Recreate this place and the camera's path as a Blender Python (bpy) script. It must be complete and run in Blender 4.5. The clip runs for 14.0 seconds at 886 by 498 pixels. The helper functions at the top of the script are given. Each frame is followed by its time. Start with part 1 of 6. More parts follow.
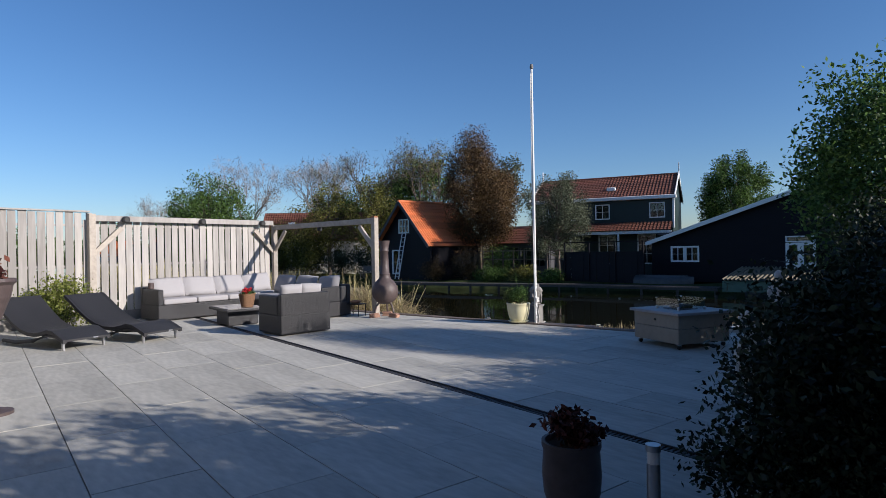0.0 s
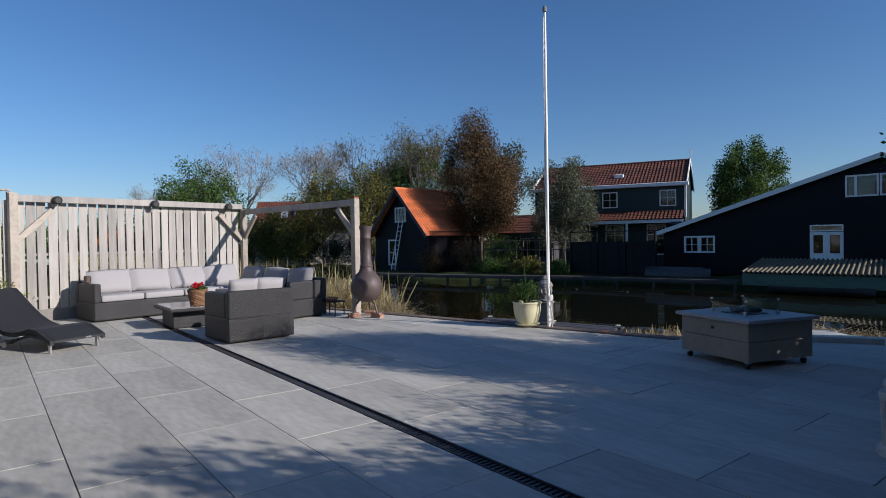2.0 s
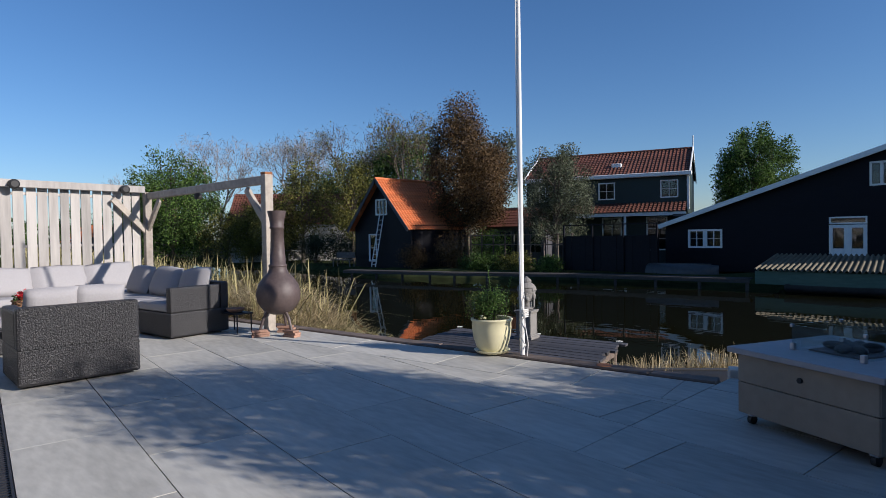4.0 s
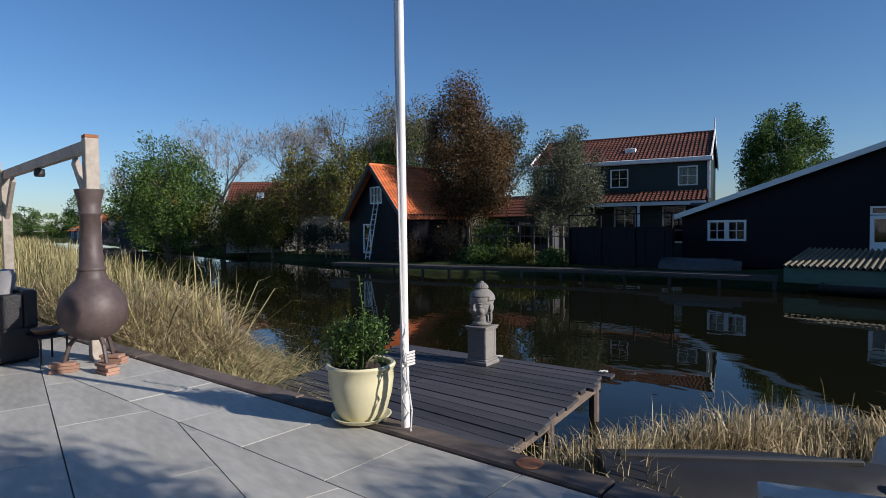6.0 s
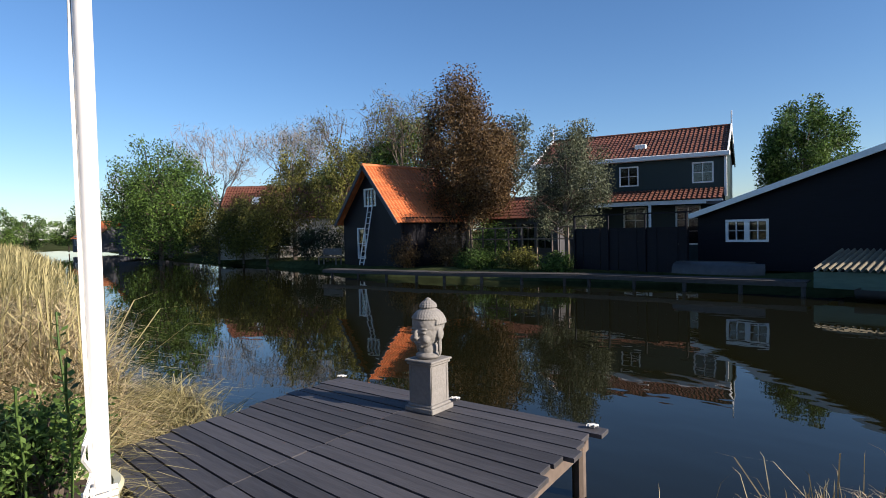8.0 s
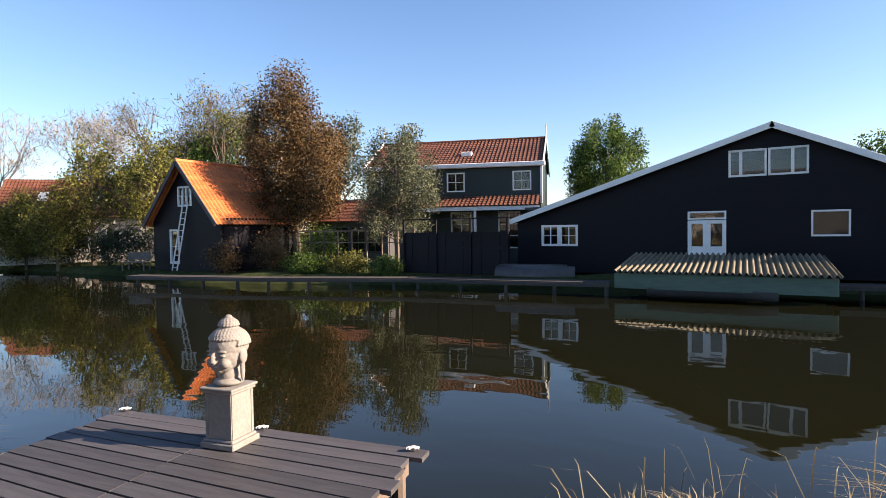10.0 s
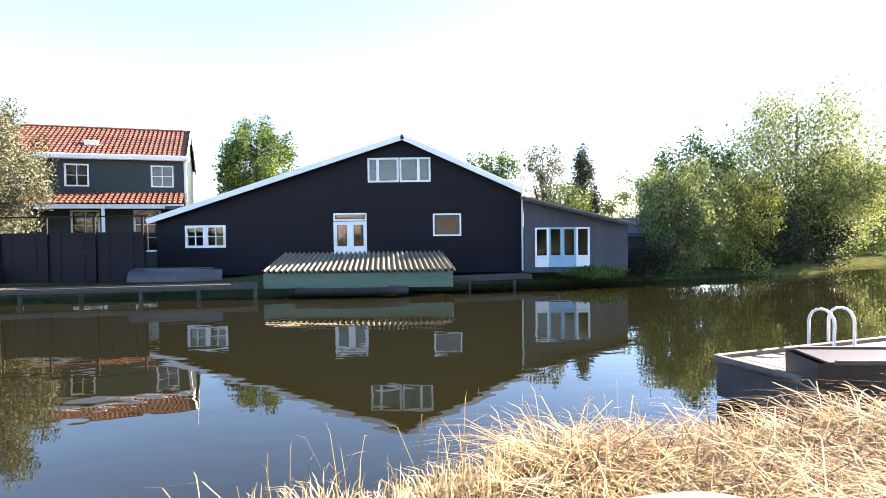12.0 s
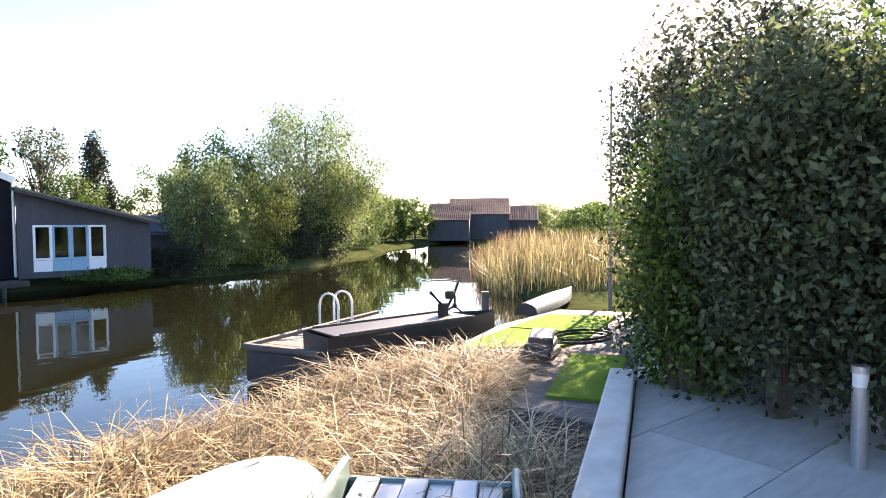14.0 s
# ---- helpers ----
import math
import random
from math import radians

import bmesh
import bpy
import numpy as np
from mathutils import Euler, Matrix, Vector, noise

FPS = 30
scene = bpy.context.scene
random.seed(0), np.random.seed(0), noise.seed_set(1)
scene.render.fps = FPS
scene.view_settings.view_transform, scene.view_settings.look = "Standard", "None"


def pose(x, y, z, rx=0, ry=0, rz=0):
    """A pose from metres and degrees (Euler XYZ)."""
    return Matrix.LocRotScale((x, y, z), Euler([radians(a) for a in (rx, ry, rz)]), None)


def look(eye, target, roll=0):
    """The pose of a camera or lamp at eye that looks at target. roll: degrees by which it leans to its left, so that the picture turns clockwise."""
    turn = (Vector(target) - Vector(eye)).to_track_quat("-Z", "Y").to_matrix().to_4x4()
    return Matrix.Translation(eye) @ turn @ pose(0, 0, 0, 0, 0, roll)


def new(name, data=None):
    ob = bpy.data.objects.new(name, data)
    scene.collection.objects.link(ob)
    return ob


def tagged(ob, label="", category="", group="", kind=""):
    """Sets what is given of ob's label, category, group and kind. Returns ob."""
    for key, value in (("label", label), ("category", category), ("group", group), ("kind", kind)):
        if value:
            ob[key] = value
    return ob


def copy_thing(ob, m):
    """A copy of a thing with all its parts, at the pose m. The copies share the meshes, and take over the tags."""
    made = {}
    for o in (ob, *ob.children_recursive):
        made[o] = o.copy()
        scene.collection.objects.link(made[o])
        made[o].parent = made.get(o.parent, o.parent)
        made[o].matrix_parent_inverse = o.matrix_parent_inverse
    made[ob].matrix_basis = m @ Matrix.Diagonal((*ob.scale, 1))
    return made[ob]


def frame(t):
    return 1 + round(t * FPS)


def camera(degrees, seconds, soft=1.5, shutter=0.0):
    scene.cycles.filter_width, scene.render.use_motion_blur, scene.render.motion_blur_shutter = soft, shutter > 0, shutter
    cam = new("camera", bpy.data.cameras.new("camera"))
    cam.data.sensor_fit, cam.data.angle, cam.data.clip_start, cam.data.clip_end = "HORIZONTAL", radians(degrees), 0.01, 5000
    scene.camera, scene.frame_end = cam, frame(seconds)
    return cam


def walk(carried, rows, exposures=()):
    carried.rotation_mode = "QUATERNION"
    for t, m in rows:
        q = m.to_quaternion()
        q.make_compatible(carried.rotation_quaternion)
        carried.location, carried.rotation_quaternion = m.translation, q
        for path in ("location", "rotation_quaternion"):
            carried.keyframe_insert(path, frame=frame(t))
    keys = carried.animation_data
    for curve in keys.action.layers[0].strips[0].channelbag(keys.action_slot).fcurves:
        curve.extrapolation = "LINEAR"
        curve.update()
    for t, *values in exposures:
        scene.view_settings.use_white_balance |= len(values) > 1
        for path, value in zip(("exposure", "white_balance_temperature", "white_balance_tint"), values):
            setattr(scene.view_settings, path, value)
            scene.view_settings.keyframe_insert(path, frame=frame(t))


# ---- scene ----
cam = camera(73.9, 14.0, 0.6)

PATH = [
    (0, (-0.131, -0.809, 1.41), (-1.573, 0.577, 1.412), -1.0),
    (0.5, (-0.389, -0.561, 1.361), (-1.832, 0.824, 1.354), -1.0),
    (1, (-0.739, -0.223, 1.355), (-2.182, 1.162, 1.338), -1.0),
    (1.5, (-1.118, 0.212, 1.352), (-2.56, 1.597, 1.328), -0.9),
    (2, (-1.526, 0.72, 1.341), (-2.97, 2.104, 1.312), -0.9),
    (2.5, (-1.954, 1.303, 1.317), (-3.397, 2.688, 1.285), -0.8),
    (3, (-2.393, 1.9, 1.297), (-3.829, 3.291, 1.262), -0.9),
    (5.5, (-3.738, 5.145, 1.238), (-5.189, 6.52, 1.164), -0.6),
    (6, (-4.019, 5.76, 1.253), (-5.497, 7.106, 1.176), -0.7),
    (6.5, (-4.338, 6.399, 1.215), (-5.826, 7.732, 1.139), -0.8),
    (7, (-4.588, 6.935, 1.154), (-6.107, 8.235, 1.093), -1.3),
    (9.5, (-5.222, 8.092, 1.211), (-6.522, 9.611, 1.15), -0.8),
    (10, (-5.182, 8.114, 1.211), (-6.262, 9.796, 1.148), -0.8),
    (10.5, (-5.127, 8.111, 1.223), (-5.969, 9.924, 1.156), -0.8),
    (11, (-5.159, 8.199, 1.172), (-5.698, 10.124, 1.105), -0.6),
    (11.5, (-5.15, 8.284, 1.135), (-5.401, 10.267, 1.068), -0.6),
    (12, (-4.988, 8.415, 1.081), (-4.996, 10.414, 1.016), -0.7),
    (12.5, (-4.953, 8.469, 1.079), (-4.583, 10.433, 1.008), -0.7),
    (13, (-4.992, 8.471, 1.06), (-4.198, 10.305, 0.984), -0.6),
    (13.5, (-5.018, 8.394, 1.038), (-3.937, 10.075, 0.959), -0.4),
    (14, (-5.111, 8.268, 1.048), (-3.729, 9.711, 0.965), -0.4),
]

EXPOSURES = [(0, 0.35, 5750, 15), (1.5, 0.15, 5700, 15), (3, 0.18, 5700, 15), (5.5, 0.45, 5800, 15), (6, 0.22, 5800, 14), (7, 0.45, 5950, 15), (9.5, 1.42, 7000, 18), (10.5, 1.95, 7600, 24), (11.5, 2.8, 7600, 21), (12.5, 3.3, 7700, 26), (13.2, 3.1, 7600, 25), (14, 2.75, 7500, 24)]
walk(cam, [(t, look(eye, target, roll)) for t, eye, target, roll in PATH], EXPOSURES)

# ---- light ----
SUN_AZ, SUN_EL = 22.0, 23.5          # degrees, from +x towards +y, and above the horizon
world = bpy.data.worlds.new("world")
scene.world = world
world.use_nodes = True
wn = world.node_tree.nodes
sky = wn.new("ShaderNodeTexSky")
sky.sky_type = "NISHITA"
sky.sun_disc = False
sky.sun_elevation = radians(SUN_EL)
sky.sun_rotation = radians(90 - SUN_AZ)
sky.air_density, sky.dust_density, sky.ozone_density = 1.0, 0.35, 4.0
wn["Background"].inputs[1].default_value = 0.07
deep = wn.new("ShaderNodeHueSaturation")
deep.inputs["Saturation"].default_value, deep.inputs["Value"].default_value = 1.1, 1.2
world.node_tree.links.new(sky.outputs[0], deep.inputs["Color"])
world.node_tree.links.new(deep.outputs[0], wn["Background"].inputs[0])
sun = new("sun", bpy.data.lights.new("sun", "SUN"))
sun.data.energy, sun.data.angle, sun.data.color = 5.0, radians(0.55), (1.0, 0.875, 0.70)
sv = Vector((math.cos(radians(SUN_AZ)) * math.cos(radians(SUN_EL)), math.sin(radians(SUN_AZ)) * math.cos(radians(SUN_EL)), math.sin(radians(SUN_EL))))
sun.matrix_world = look(sv * 60, (0, 0, 0))


# ---- materials ----
def material(name, rgb, rough=0.7, vary=0.25, grain=8.0, blot=0.7, bump=0.15, metal=0.0, stretch=(1, 1, 1), per_piece=0.0, island=0.0, spec=0.5, through_light=0.0, tint=None):
    """A surface with fine grain, broad blotches and fine relief, in metres."""
    m = bpy.data.materials.new(name)
    m.use_nodes = True
    n, l = m.node_tree.nodes, m.node_tree.links
    b = n["Principled BSDF"]
    b.inputs["Roughness"].default_value, b.inputs["Metallic"].default_value = rough, metal
    b.inputs["Specular IOR Level"].default_value = spec
    tc, mp = n.new("ShaderNodeTexCoord"), n.new("ShaderNodeMapping")
    mp.inputs["Scale"].default_value = stretch
    l.new(tc.outputs["Object"], mp.inputs["Vector"])
    fine, broad = n.new("ShaderNodeTexNoise"), n.new("ShaderNodeTexNoise")
    fine.inputs["Scale"].default_value, fine.inputs["Detail"].default_value = grain, 6
    broad.inputs["Scale"].default_value, broad.inputs["Detail"].default_value = blot, 3
    l.new(mp.outputs[0], fine.inputs["Vector"])
    l.new(mp.outputs[0], broad.inputs["Vector"])
    mix = n.new("ShaderNodeMath")
    mix.operation = "ADD"
    l.new(fine.outputs[0], mix.inputs[0])
    l.new(broad.outputs[0], mix.inputs[1])
    last = mix
    for kind, amount in (("piece", per_piece), ("island", island)):
        if amount:
            src = n.new("ShaderNodeObjectInfo" if kind == "piece" else "ShaderNodeNewGeometry")
            sc = n.new("ShaderNodeMath")
            sc.operation, sc.inputs[1].default_value = "MULTIPLY_ADD", amount
            l.new(src.outputs["Random" if kind == "piece" else "Random Per Island"], sc.inputs[0])
            l.new(last.outputs[0], sc.inputs[2])
            off = n.new("ShaderNodeMath")
            off.operation, off.inputs[1].default_value = "SUBTRACT", amount / 2
            l.new(sc.outputs[0], off.inputs[0])
            last = off
    ramp = n.new("ShaderNodeMapRange")
    ramp.inputs["From Min"].default_value, ramp.inputs["From Max"].default_value = 0.6, 1.4
    l.new(last.outputs[0], ramp.inputs["Value"])
    col = n.new("ShaderNodeMix")
    col.data_type = "RGBA"
    dark = tuple(c * (1 - vary) for c in rgb)
    light = tuple(min(1, c * (1 + vary)) for c in (tint or rgb))
    col.inputs["A"].default_value, col.inputs["B"].default_value = (*dark, 1), (*light, 1)
    l.new(ramp.outputs[0], col.inputs["Factor"])
    l.new(col.outputs["Result"], b.inputs["Base Color"])
    if bump:
        bp = n.new("ShaderNodeBump")
        bp.inputs["Strength"].default_value, bp.inputs["Distance"].default_value = bump, 0.02
        l.new(fine.outputs[0], bp.inputs["Height"])
        l.new(bp.outputs[0], b.inputs["Normal"])
    if through_light:
        tr, sh = n.new("ShaderNodeBsdfTranslucent"), n.new("ShaderNodeMixShader")
        sh.inputs[0].default_value = through_light
        l.new(col.outputs["Result"], tr.inputs["Color"])
        l.new(b.outputs[0], sh.inputs[1])
        l.new(tr.outputs[0], sh.inputs[2])
        l.new(sh.outputs[0], n["Material Output"].inputs["Surface"])
    return m


def leafy(name, rgb, tint, light=0.28):
    return material(name, rgb, 0.55, 0.45, 3.0, 0.5, 0, island=1.0, through_light=light, tint=tint, spec=0.25)


TILE = material("patio_slab", (0.43, 0.42, 0.375), 0.7, 0.24, 9, 1.1, 0.06, stretch=(0.6, 2.2, 1), per_piece=0.35, spec=0.2)
JOINT = material("joint_sand", (0.08, 0.08, 0.085), 0.9, 0.3)
DRAINM = material("drain_steel", (0.035, 0.035, 0.04), 0.5, 0.3, metal=0.4)
FENCEM = material("weathered_fence", (0.36, 0.34, 0.315), 0.8, 0.3, 14, 1.5, 0.25, stretch=(1, 1, 0.12), per_piece=0.7)
BEAMM = material("weathered_beam", (0.36, 0.32, 0.27), 0.8, 0.3, 14, 1.5, 0.25, per_piece=0.4)
EDGEM = material("edging_timber", (0.13, 0.10, 0.08), 0.8, 0.45, 10, 1.2, 0.3, per_piece=0.5)
PALEBEAM = material("sunbleached_beam", (0.55, 0.52, 0.46), 0.8, 0.25, 9, 1.2, 0.25)
ENDGRAIN = material("cut_timber_end", (0.30, 0.12, 0.05), 0.8, 0.3, 20)
RATTAN = material("dark_rattan", (0.02, 0.02, 0.022), 0.45, 0.35, 90, 3, 0.6, spec=0.5)
CUSH = material("grey_cushion", (0.34, 0.33, 0.335), 0.9, 0.08, 60, 2, 0.1)
MESHF = material("black_textilene", (0.022, 0.022, 0.024), 0.6, 0.3, 120, 2, 0.2)
STEEL = material("brushed_steel", (0.55, 0.55, 0.56), 0.35, 0.1, 40, metal=0.9)
POLEM = material("white_pole", (0.78, 0.78, 0.76), 0.35, 0.06, 8, 1, 0.03)
ROPE = material("white_rope", (0.7, 0.69, 0.66), 0.8, 0.2, 60)
CREAM = material("cream_glaze", (0.66, 0.62, 0.40), 0.3, 0.08, 14, 2, 0.03)
SOIL = material("soil", (0.05, 0.035, 0.025), 0.95, 0.4, 30)
IRON = material("chiminea_iron", (0.085, 0.062, 0.058), 0.55, 0.3, 18, 2, 0.2)
BRICKM = material("brick_paver", (0.34, 0.20, 0.14), 0.85, 0.25, 20, per_piece=0.6)
DECKM = material("deck_plank", (0.055, 0.053, 0.057), 0.65, 0.35, 18, 2, 0.3, stretch=(0.15, 1, 1), per_piece=0.7)
STONE = material("grey_cast_stone", (0.21, 0.2, 0.185), 0.85, 0.2, 30, 3, 0.25)
WHITESTONE = material("pale_statue_stone", (0.50, 0.48, 0.44), 0.85, 0.25, 25, 3, 0.25)
FIREWOOD = material("taupe_board", (0.30, 0.25, 0.19), 0.65, 0.12, 16, 2, 0.1, per_piece=0.2)
FIRETOP = material("fire_table_slab", (0.36, 0.34, 0.34), 0.55, 0.1, 16, 2, 0.05)
RUBBER = material("black_rubber", (0.02, 0.02, 0.02), 0.6, 0.2)
BLACKW = material("black_boarding", (0.005, 0.005, 0.009), 0.6, 0.4, 6, 0.5, 0.1, stretch=(0.3, 0.3, 3), spec=0.2)
GREYW = material("grey_boarding", (0.052, 0.052, 0.06), 0.7, 0.35, 6, 0.6, 0.15, stretch=(3, 1, 0.4))
GREENW = material("dark_green_boarding", (0.008, 0.022, 0.021), 0.5, 0.2, 6, 0.6, 0.1)
WHITEP = material("white_paint", (0.78, 0.78, 0.76), 0.45, 0.06, 8, 1, 0.03)
BLUEP = material("pale_blue_paint", (0.22, 0.40, 0.50), 0.5, 0.1, 8, 1, 0.05)
ROOFTILE = material("orange_roof_tile", (0.55, 0.16, 0.05), 0.7, 0.25, 6, 0.8, 0.2, island=0.6)
OLDTILE = material("red_brown_roof_tile", (0.12, 0.042, 0.024), 0.7, 0.35, 6, 0.8, 0.2, island=0.6)
CORR = material("corrugated_sheet", (0.15, 0.13, 0.085), 0.8, 0.3, 6, 0.9, 0.2)
GREENB = material("green_boathouse_board", (0.09, 0.15, 0.11), 0.7, 0.25, 6, 0.8, 0.15, stretch=(0.4, 1, 2))
QUAYM = material("grey_quay_plank", (0.11, 0.10, 0.09), 0.85, 0.35, 8, 1, 0.25, per_piece=0.6)
BARK = material("bark", (0.10, 0.08, 0.06), 0.9, 0.4, 14, 2, 0.4)
PALEBARK = material("pale_twigs", (0.22, 0.19, 0.16), 0.9, 0.3, 14, 2, 0.2)
GRASS = material("ground_grass", (0.05, 0.06, 0.025), 1.0, 0.5, 3, 0.2, 0.4, spec=0.0)
TURF = material("bright_artificial_turf", (0.12, 0.21, 0.025), 1.0, 0.25, 80, 2, 0.5, spec=0.05)
HULL = material("white_hull", (0.42, 0.43, 0.42), 0.35, 0.12, 5, 1, 0.05)
TEAL = material("teal_hull", (0.12, 0.2, 0.19), 0.5, 0.3, 6, 1, 0.1)
DARKHULL = material("dark_hull", (0.045, 0.045, 0.045), 0.5, 0.4, 6, 1, 0.1)
WICKER = material("wicker", (0.24, 0.13, 0.065), 0.7, 0.4, 60, 4, 0.6)
REDFL = leafy("red_petals", (0.5, 0.02, 0.03), (0.6, 0.04, 0.05), 0.2)
L_RED = leafy("russet_leaves", (0.06, 0.036, 0.018), (0.125, 0.08, 0.034))
L_GREEN = leafy("green_leaves", (0.034, 0.07, 0.015), (0.09, 0.15, 0.03))
L_YEL = leafy("yellowing_leaves", (0.07, 0.08, 0.016), (0.16, 0.155, 0.035))
L_GREY = leafy("grey_green_leaves", (0.06, 0.072, 0.042), (0.125, 0.14, 0.085))
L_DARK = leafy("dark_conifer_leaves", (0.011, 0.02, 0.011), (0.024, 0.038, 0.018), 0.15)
L_WILLOW = leafy("willow_leaves", (0.085, 0.125, 0.045), (0.15, 0.20, 0.07), 0.45)
L_LIME = leafy("lime_leaves", (0.12, 0.155, 0.032), (0.21, 0.235, 0.055), 0.4)
L_IVY = leafy("ivy_leaves", (0.055, 0.075, 0.036), (0.11, 0.14, 0.07), 0.4)
L_HERB = leafy("herb_leaves", (0.06, 0.12, 0.03), (0.13, 0.21, 0.05), 0.35)
REEDB = leafy("brown_reed", (0.13, 0.095, 0.05), (0.25, 0.18, 0.10), 0.3)
QUAYD = material("dark_quay_plank", (0.045, 0.04, 0.036), 0.8, 0.4, 8, 1, 0.25, per_piece=0.6)
REEDM = leafy("dry_reed", (0.29, 0.225, 0.115), (0.5, 0.415, 0.25), 0.3)
REEDG = leafy("green_reed", (0.19, 0.175, 0.065), (0.38, 0.33, 0.16), 0.3)


def glass(name, tint=(1, 1, 1), rough=0.02):
    m = bpy.data.materials.new(name)
    m.use_nodes = True
    n, l = m.node_tree.nodes, m.node_tree.links
    g, tr, sh = n.new("ShaderNodeBsdfGlossy"), n.new("ShaderNodeBsdfTransparent"), n.new("ShaderNodeMixShader")
    lw, pw, fr = n.new("ShaderNodeLayerWeight"), n.new("ShaderNodeMath"), n.new("ShaderNodeMath")
    pw.operation, pw.inputs[1].default_value = "POWER", 4.0
    fr.operation, fr.inputs[1].default_value, fr.inputs[2].default_value = "MULTIPLY_ADD", 0.85, 0.06
    l.new(lw.outputs["Facing"], pw.inputs[0])
    l.new(pw.outputs[0], fr.inputs[0])
    g.inputs["Roughness"].default_value = rough
    tr.inputs["Color"].default_value = (*tint, 1)
    l.new(fr.outputs[0], sh.inputs[0])
    l.new(tr.outputs[0], sh.inputs[1])
    l.new(g.outputs[0], sh.inputs[2])
    l.new(sh.outputs[0], n["Material Output"].inputs["Surface"])
    return m


GLASS = glass("window_glass", (0.75, 0.8, 0.82))
CLEAR = glass("clear_glass", (0.92, 0.95, 0.94))


def water_material():
    m = bpy.data.materials.new("canal_water")
    m.use_nodes = True
    n, l = m.node_tree.nodes, m.node_tree.links
    b = n["Principled BSDF"]
    b.inputs["Base Color"].default_value = (0.0085, 0.009, 0.0035, 1)
    b.inputs["Roughness"].default_value, b.inputs["IOR"].default_value = 0.015, 1.33
    tc, mp = n.new("ShaderNodeTexCoord"), n.new("ShaderNodeMapping")
    mp.inputs["Scale"].default_value = (1.0, 1.7, 1)
    l.new(tc.outputs["Object"], mp.inputs[0])
    a, c = n.new("ShaderNodeTexNoise"), n.new("ShaderNodeTexNoise")
    a.inputs["Scale"].default_value, a.inputs["Detail"].default_value = 0.9, 2
    c.inputs["Scale"].default_value, c.inputs["Detail"].default_value = 0.12, 2
    l.new(mp.outputs[0], a.inputs[0])
    l.new(mp.outputs[0], c.inputs[0])
    mul = n.new("ShaderNodeMath")
    mul.operation = "MULTIPLY"
    l.new(a.outputs[0], mul.inputs[0])
    l.new(c.outputs[0], mul.inputs[1])
    bp = n.new("ShaderNodeBump")
    bp.inputs["Strength"].default_value, bp.inputs["Distance"].default_value = 0.10, 0.10
    l.new(mul.outputs[0], bp.inputs["Height"])
    l.new(bp.outputs[0], b.inputs["Normal"])
    return m


WATER = water_material()


# ---- building helpers ----
def mesh(name, bm, mats, parent=None, m=None):
    me = bpy.data.meshes.new(name)
    bm.to_mesh(me)
    bm.free()
    for x in mats if isinstance(mats, (list, tuple)) else [mats]:
        me.materials.append(x)
    ob = new(name, me)
    ob.parent = parent
    if m is not None:
        ob.matrix_basis = m
    return ob


def part(name, bm, mats, parent, label="", m=None):
    ob = mesh(name, bm, mats, parent, m)
    return tagged(ob, label) if label else ob


def thing(name, label, category, m=None, group="", kind=""):
    ob = new(name)
    ob.empty_display_size = 0.1
    if m is not None:
        ob.matrix_basis = m
    return tagged(ob, label, category, group, kind)


def smooth(ob, angle=40):
    ob.data.shade_smooth()
    ob.data.set_sharp_from_angle(angle=radians(angle))
    return ob


def box(bm, cx, cy, cz, sx, sy, sz, bev=0.0, m=None, seg=1):
    """A box about its centre, with its edges taken off by bev."""
    mat = Matrix.Translation((cx, cy, cz)) @ Matrix.Diagonal((sx, sy, sz, 1))
    if m is not None:
        mat = m @ mat
    r = bmesh.ops.create_cube(bm, size=1, matrix=mat)
    if bev:
        edges = list({e for v in r["verts"] for e in v.link_edges})
        bmesh.ops.bevel(bm, geom=edges, offset=bev, segments=seg, affect="EDGES", profile=0.5)
    return bm


def bx(cx, cy, cz, sx, sy, sz, bev=0.0, m=None, seg=1):
    return box(bmesh.new(), cx, cy, cz, sx, sy, sz, bev, m, seg)


def rod(bm, a, b, r0, r1=None, n=8):
    """A tapered rod from a to b."""
    a, b = Vector(a), Vector(b)
    r1 = r0 if r1 is None else r1
    q = (b - a).to_track_quat("Z", "Y").to_matrix().to_4x4()
    bmesh.ops.create_cone(bm, cap_ends=True, segments=n, radius1=r0, radius2=r1, depth=(b - a).length, matrix=Matrix.Translation((a + b) / 2) @ q)
    return bm


def lathe(profile, n=32, cx=0.0, cy=0.0, bm=None):
    """A turned shape from (radius, height) pairs."""
    bm = bm or bmesh.new()
    rings = []
    for r, z in profile:
        if r < 1e-4:
            rings.append([bm.verts.new((cx, cy, z))])
        else:
            rings.append([bm.verts.new((cx + r * math.cos(2 * math.pi * k / n), cy + r * math.sin(2 * math.pi * k / n), z)) for k in range(n)])
    for a, b in zip(rings, rings[1:]):
        for k in range(n):
            va, vb = [a[k % len(a)], a[(k + 1) % len(a)]], [b[(k + 1) % len(b)], b[k % len(b)]]
            f = list(dict.fromkeys(va + vb))
            if len(f) > 2:
                bm.faces.new(f)
    bmesh.ops.recalc_face_normals(bm, faces=bm.faces)
    return bm


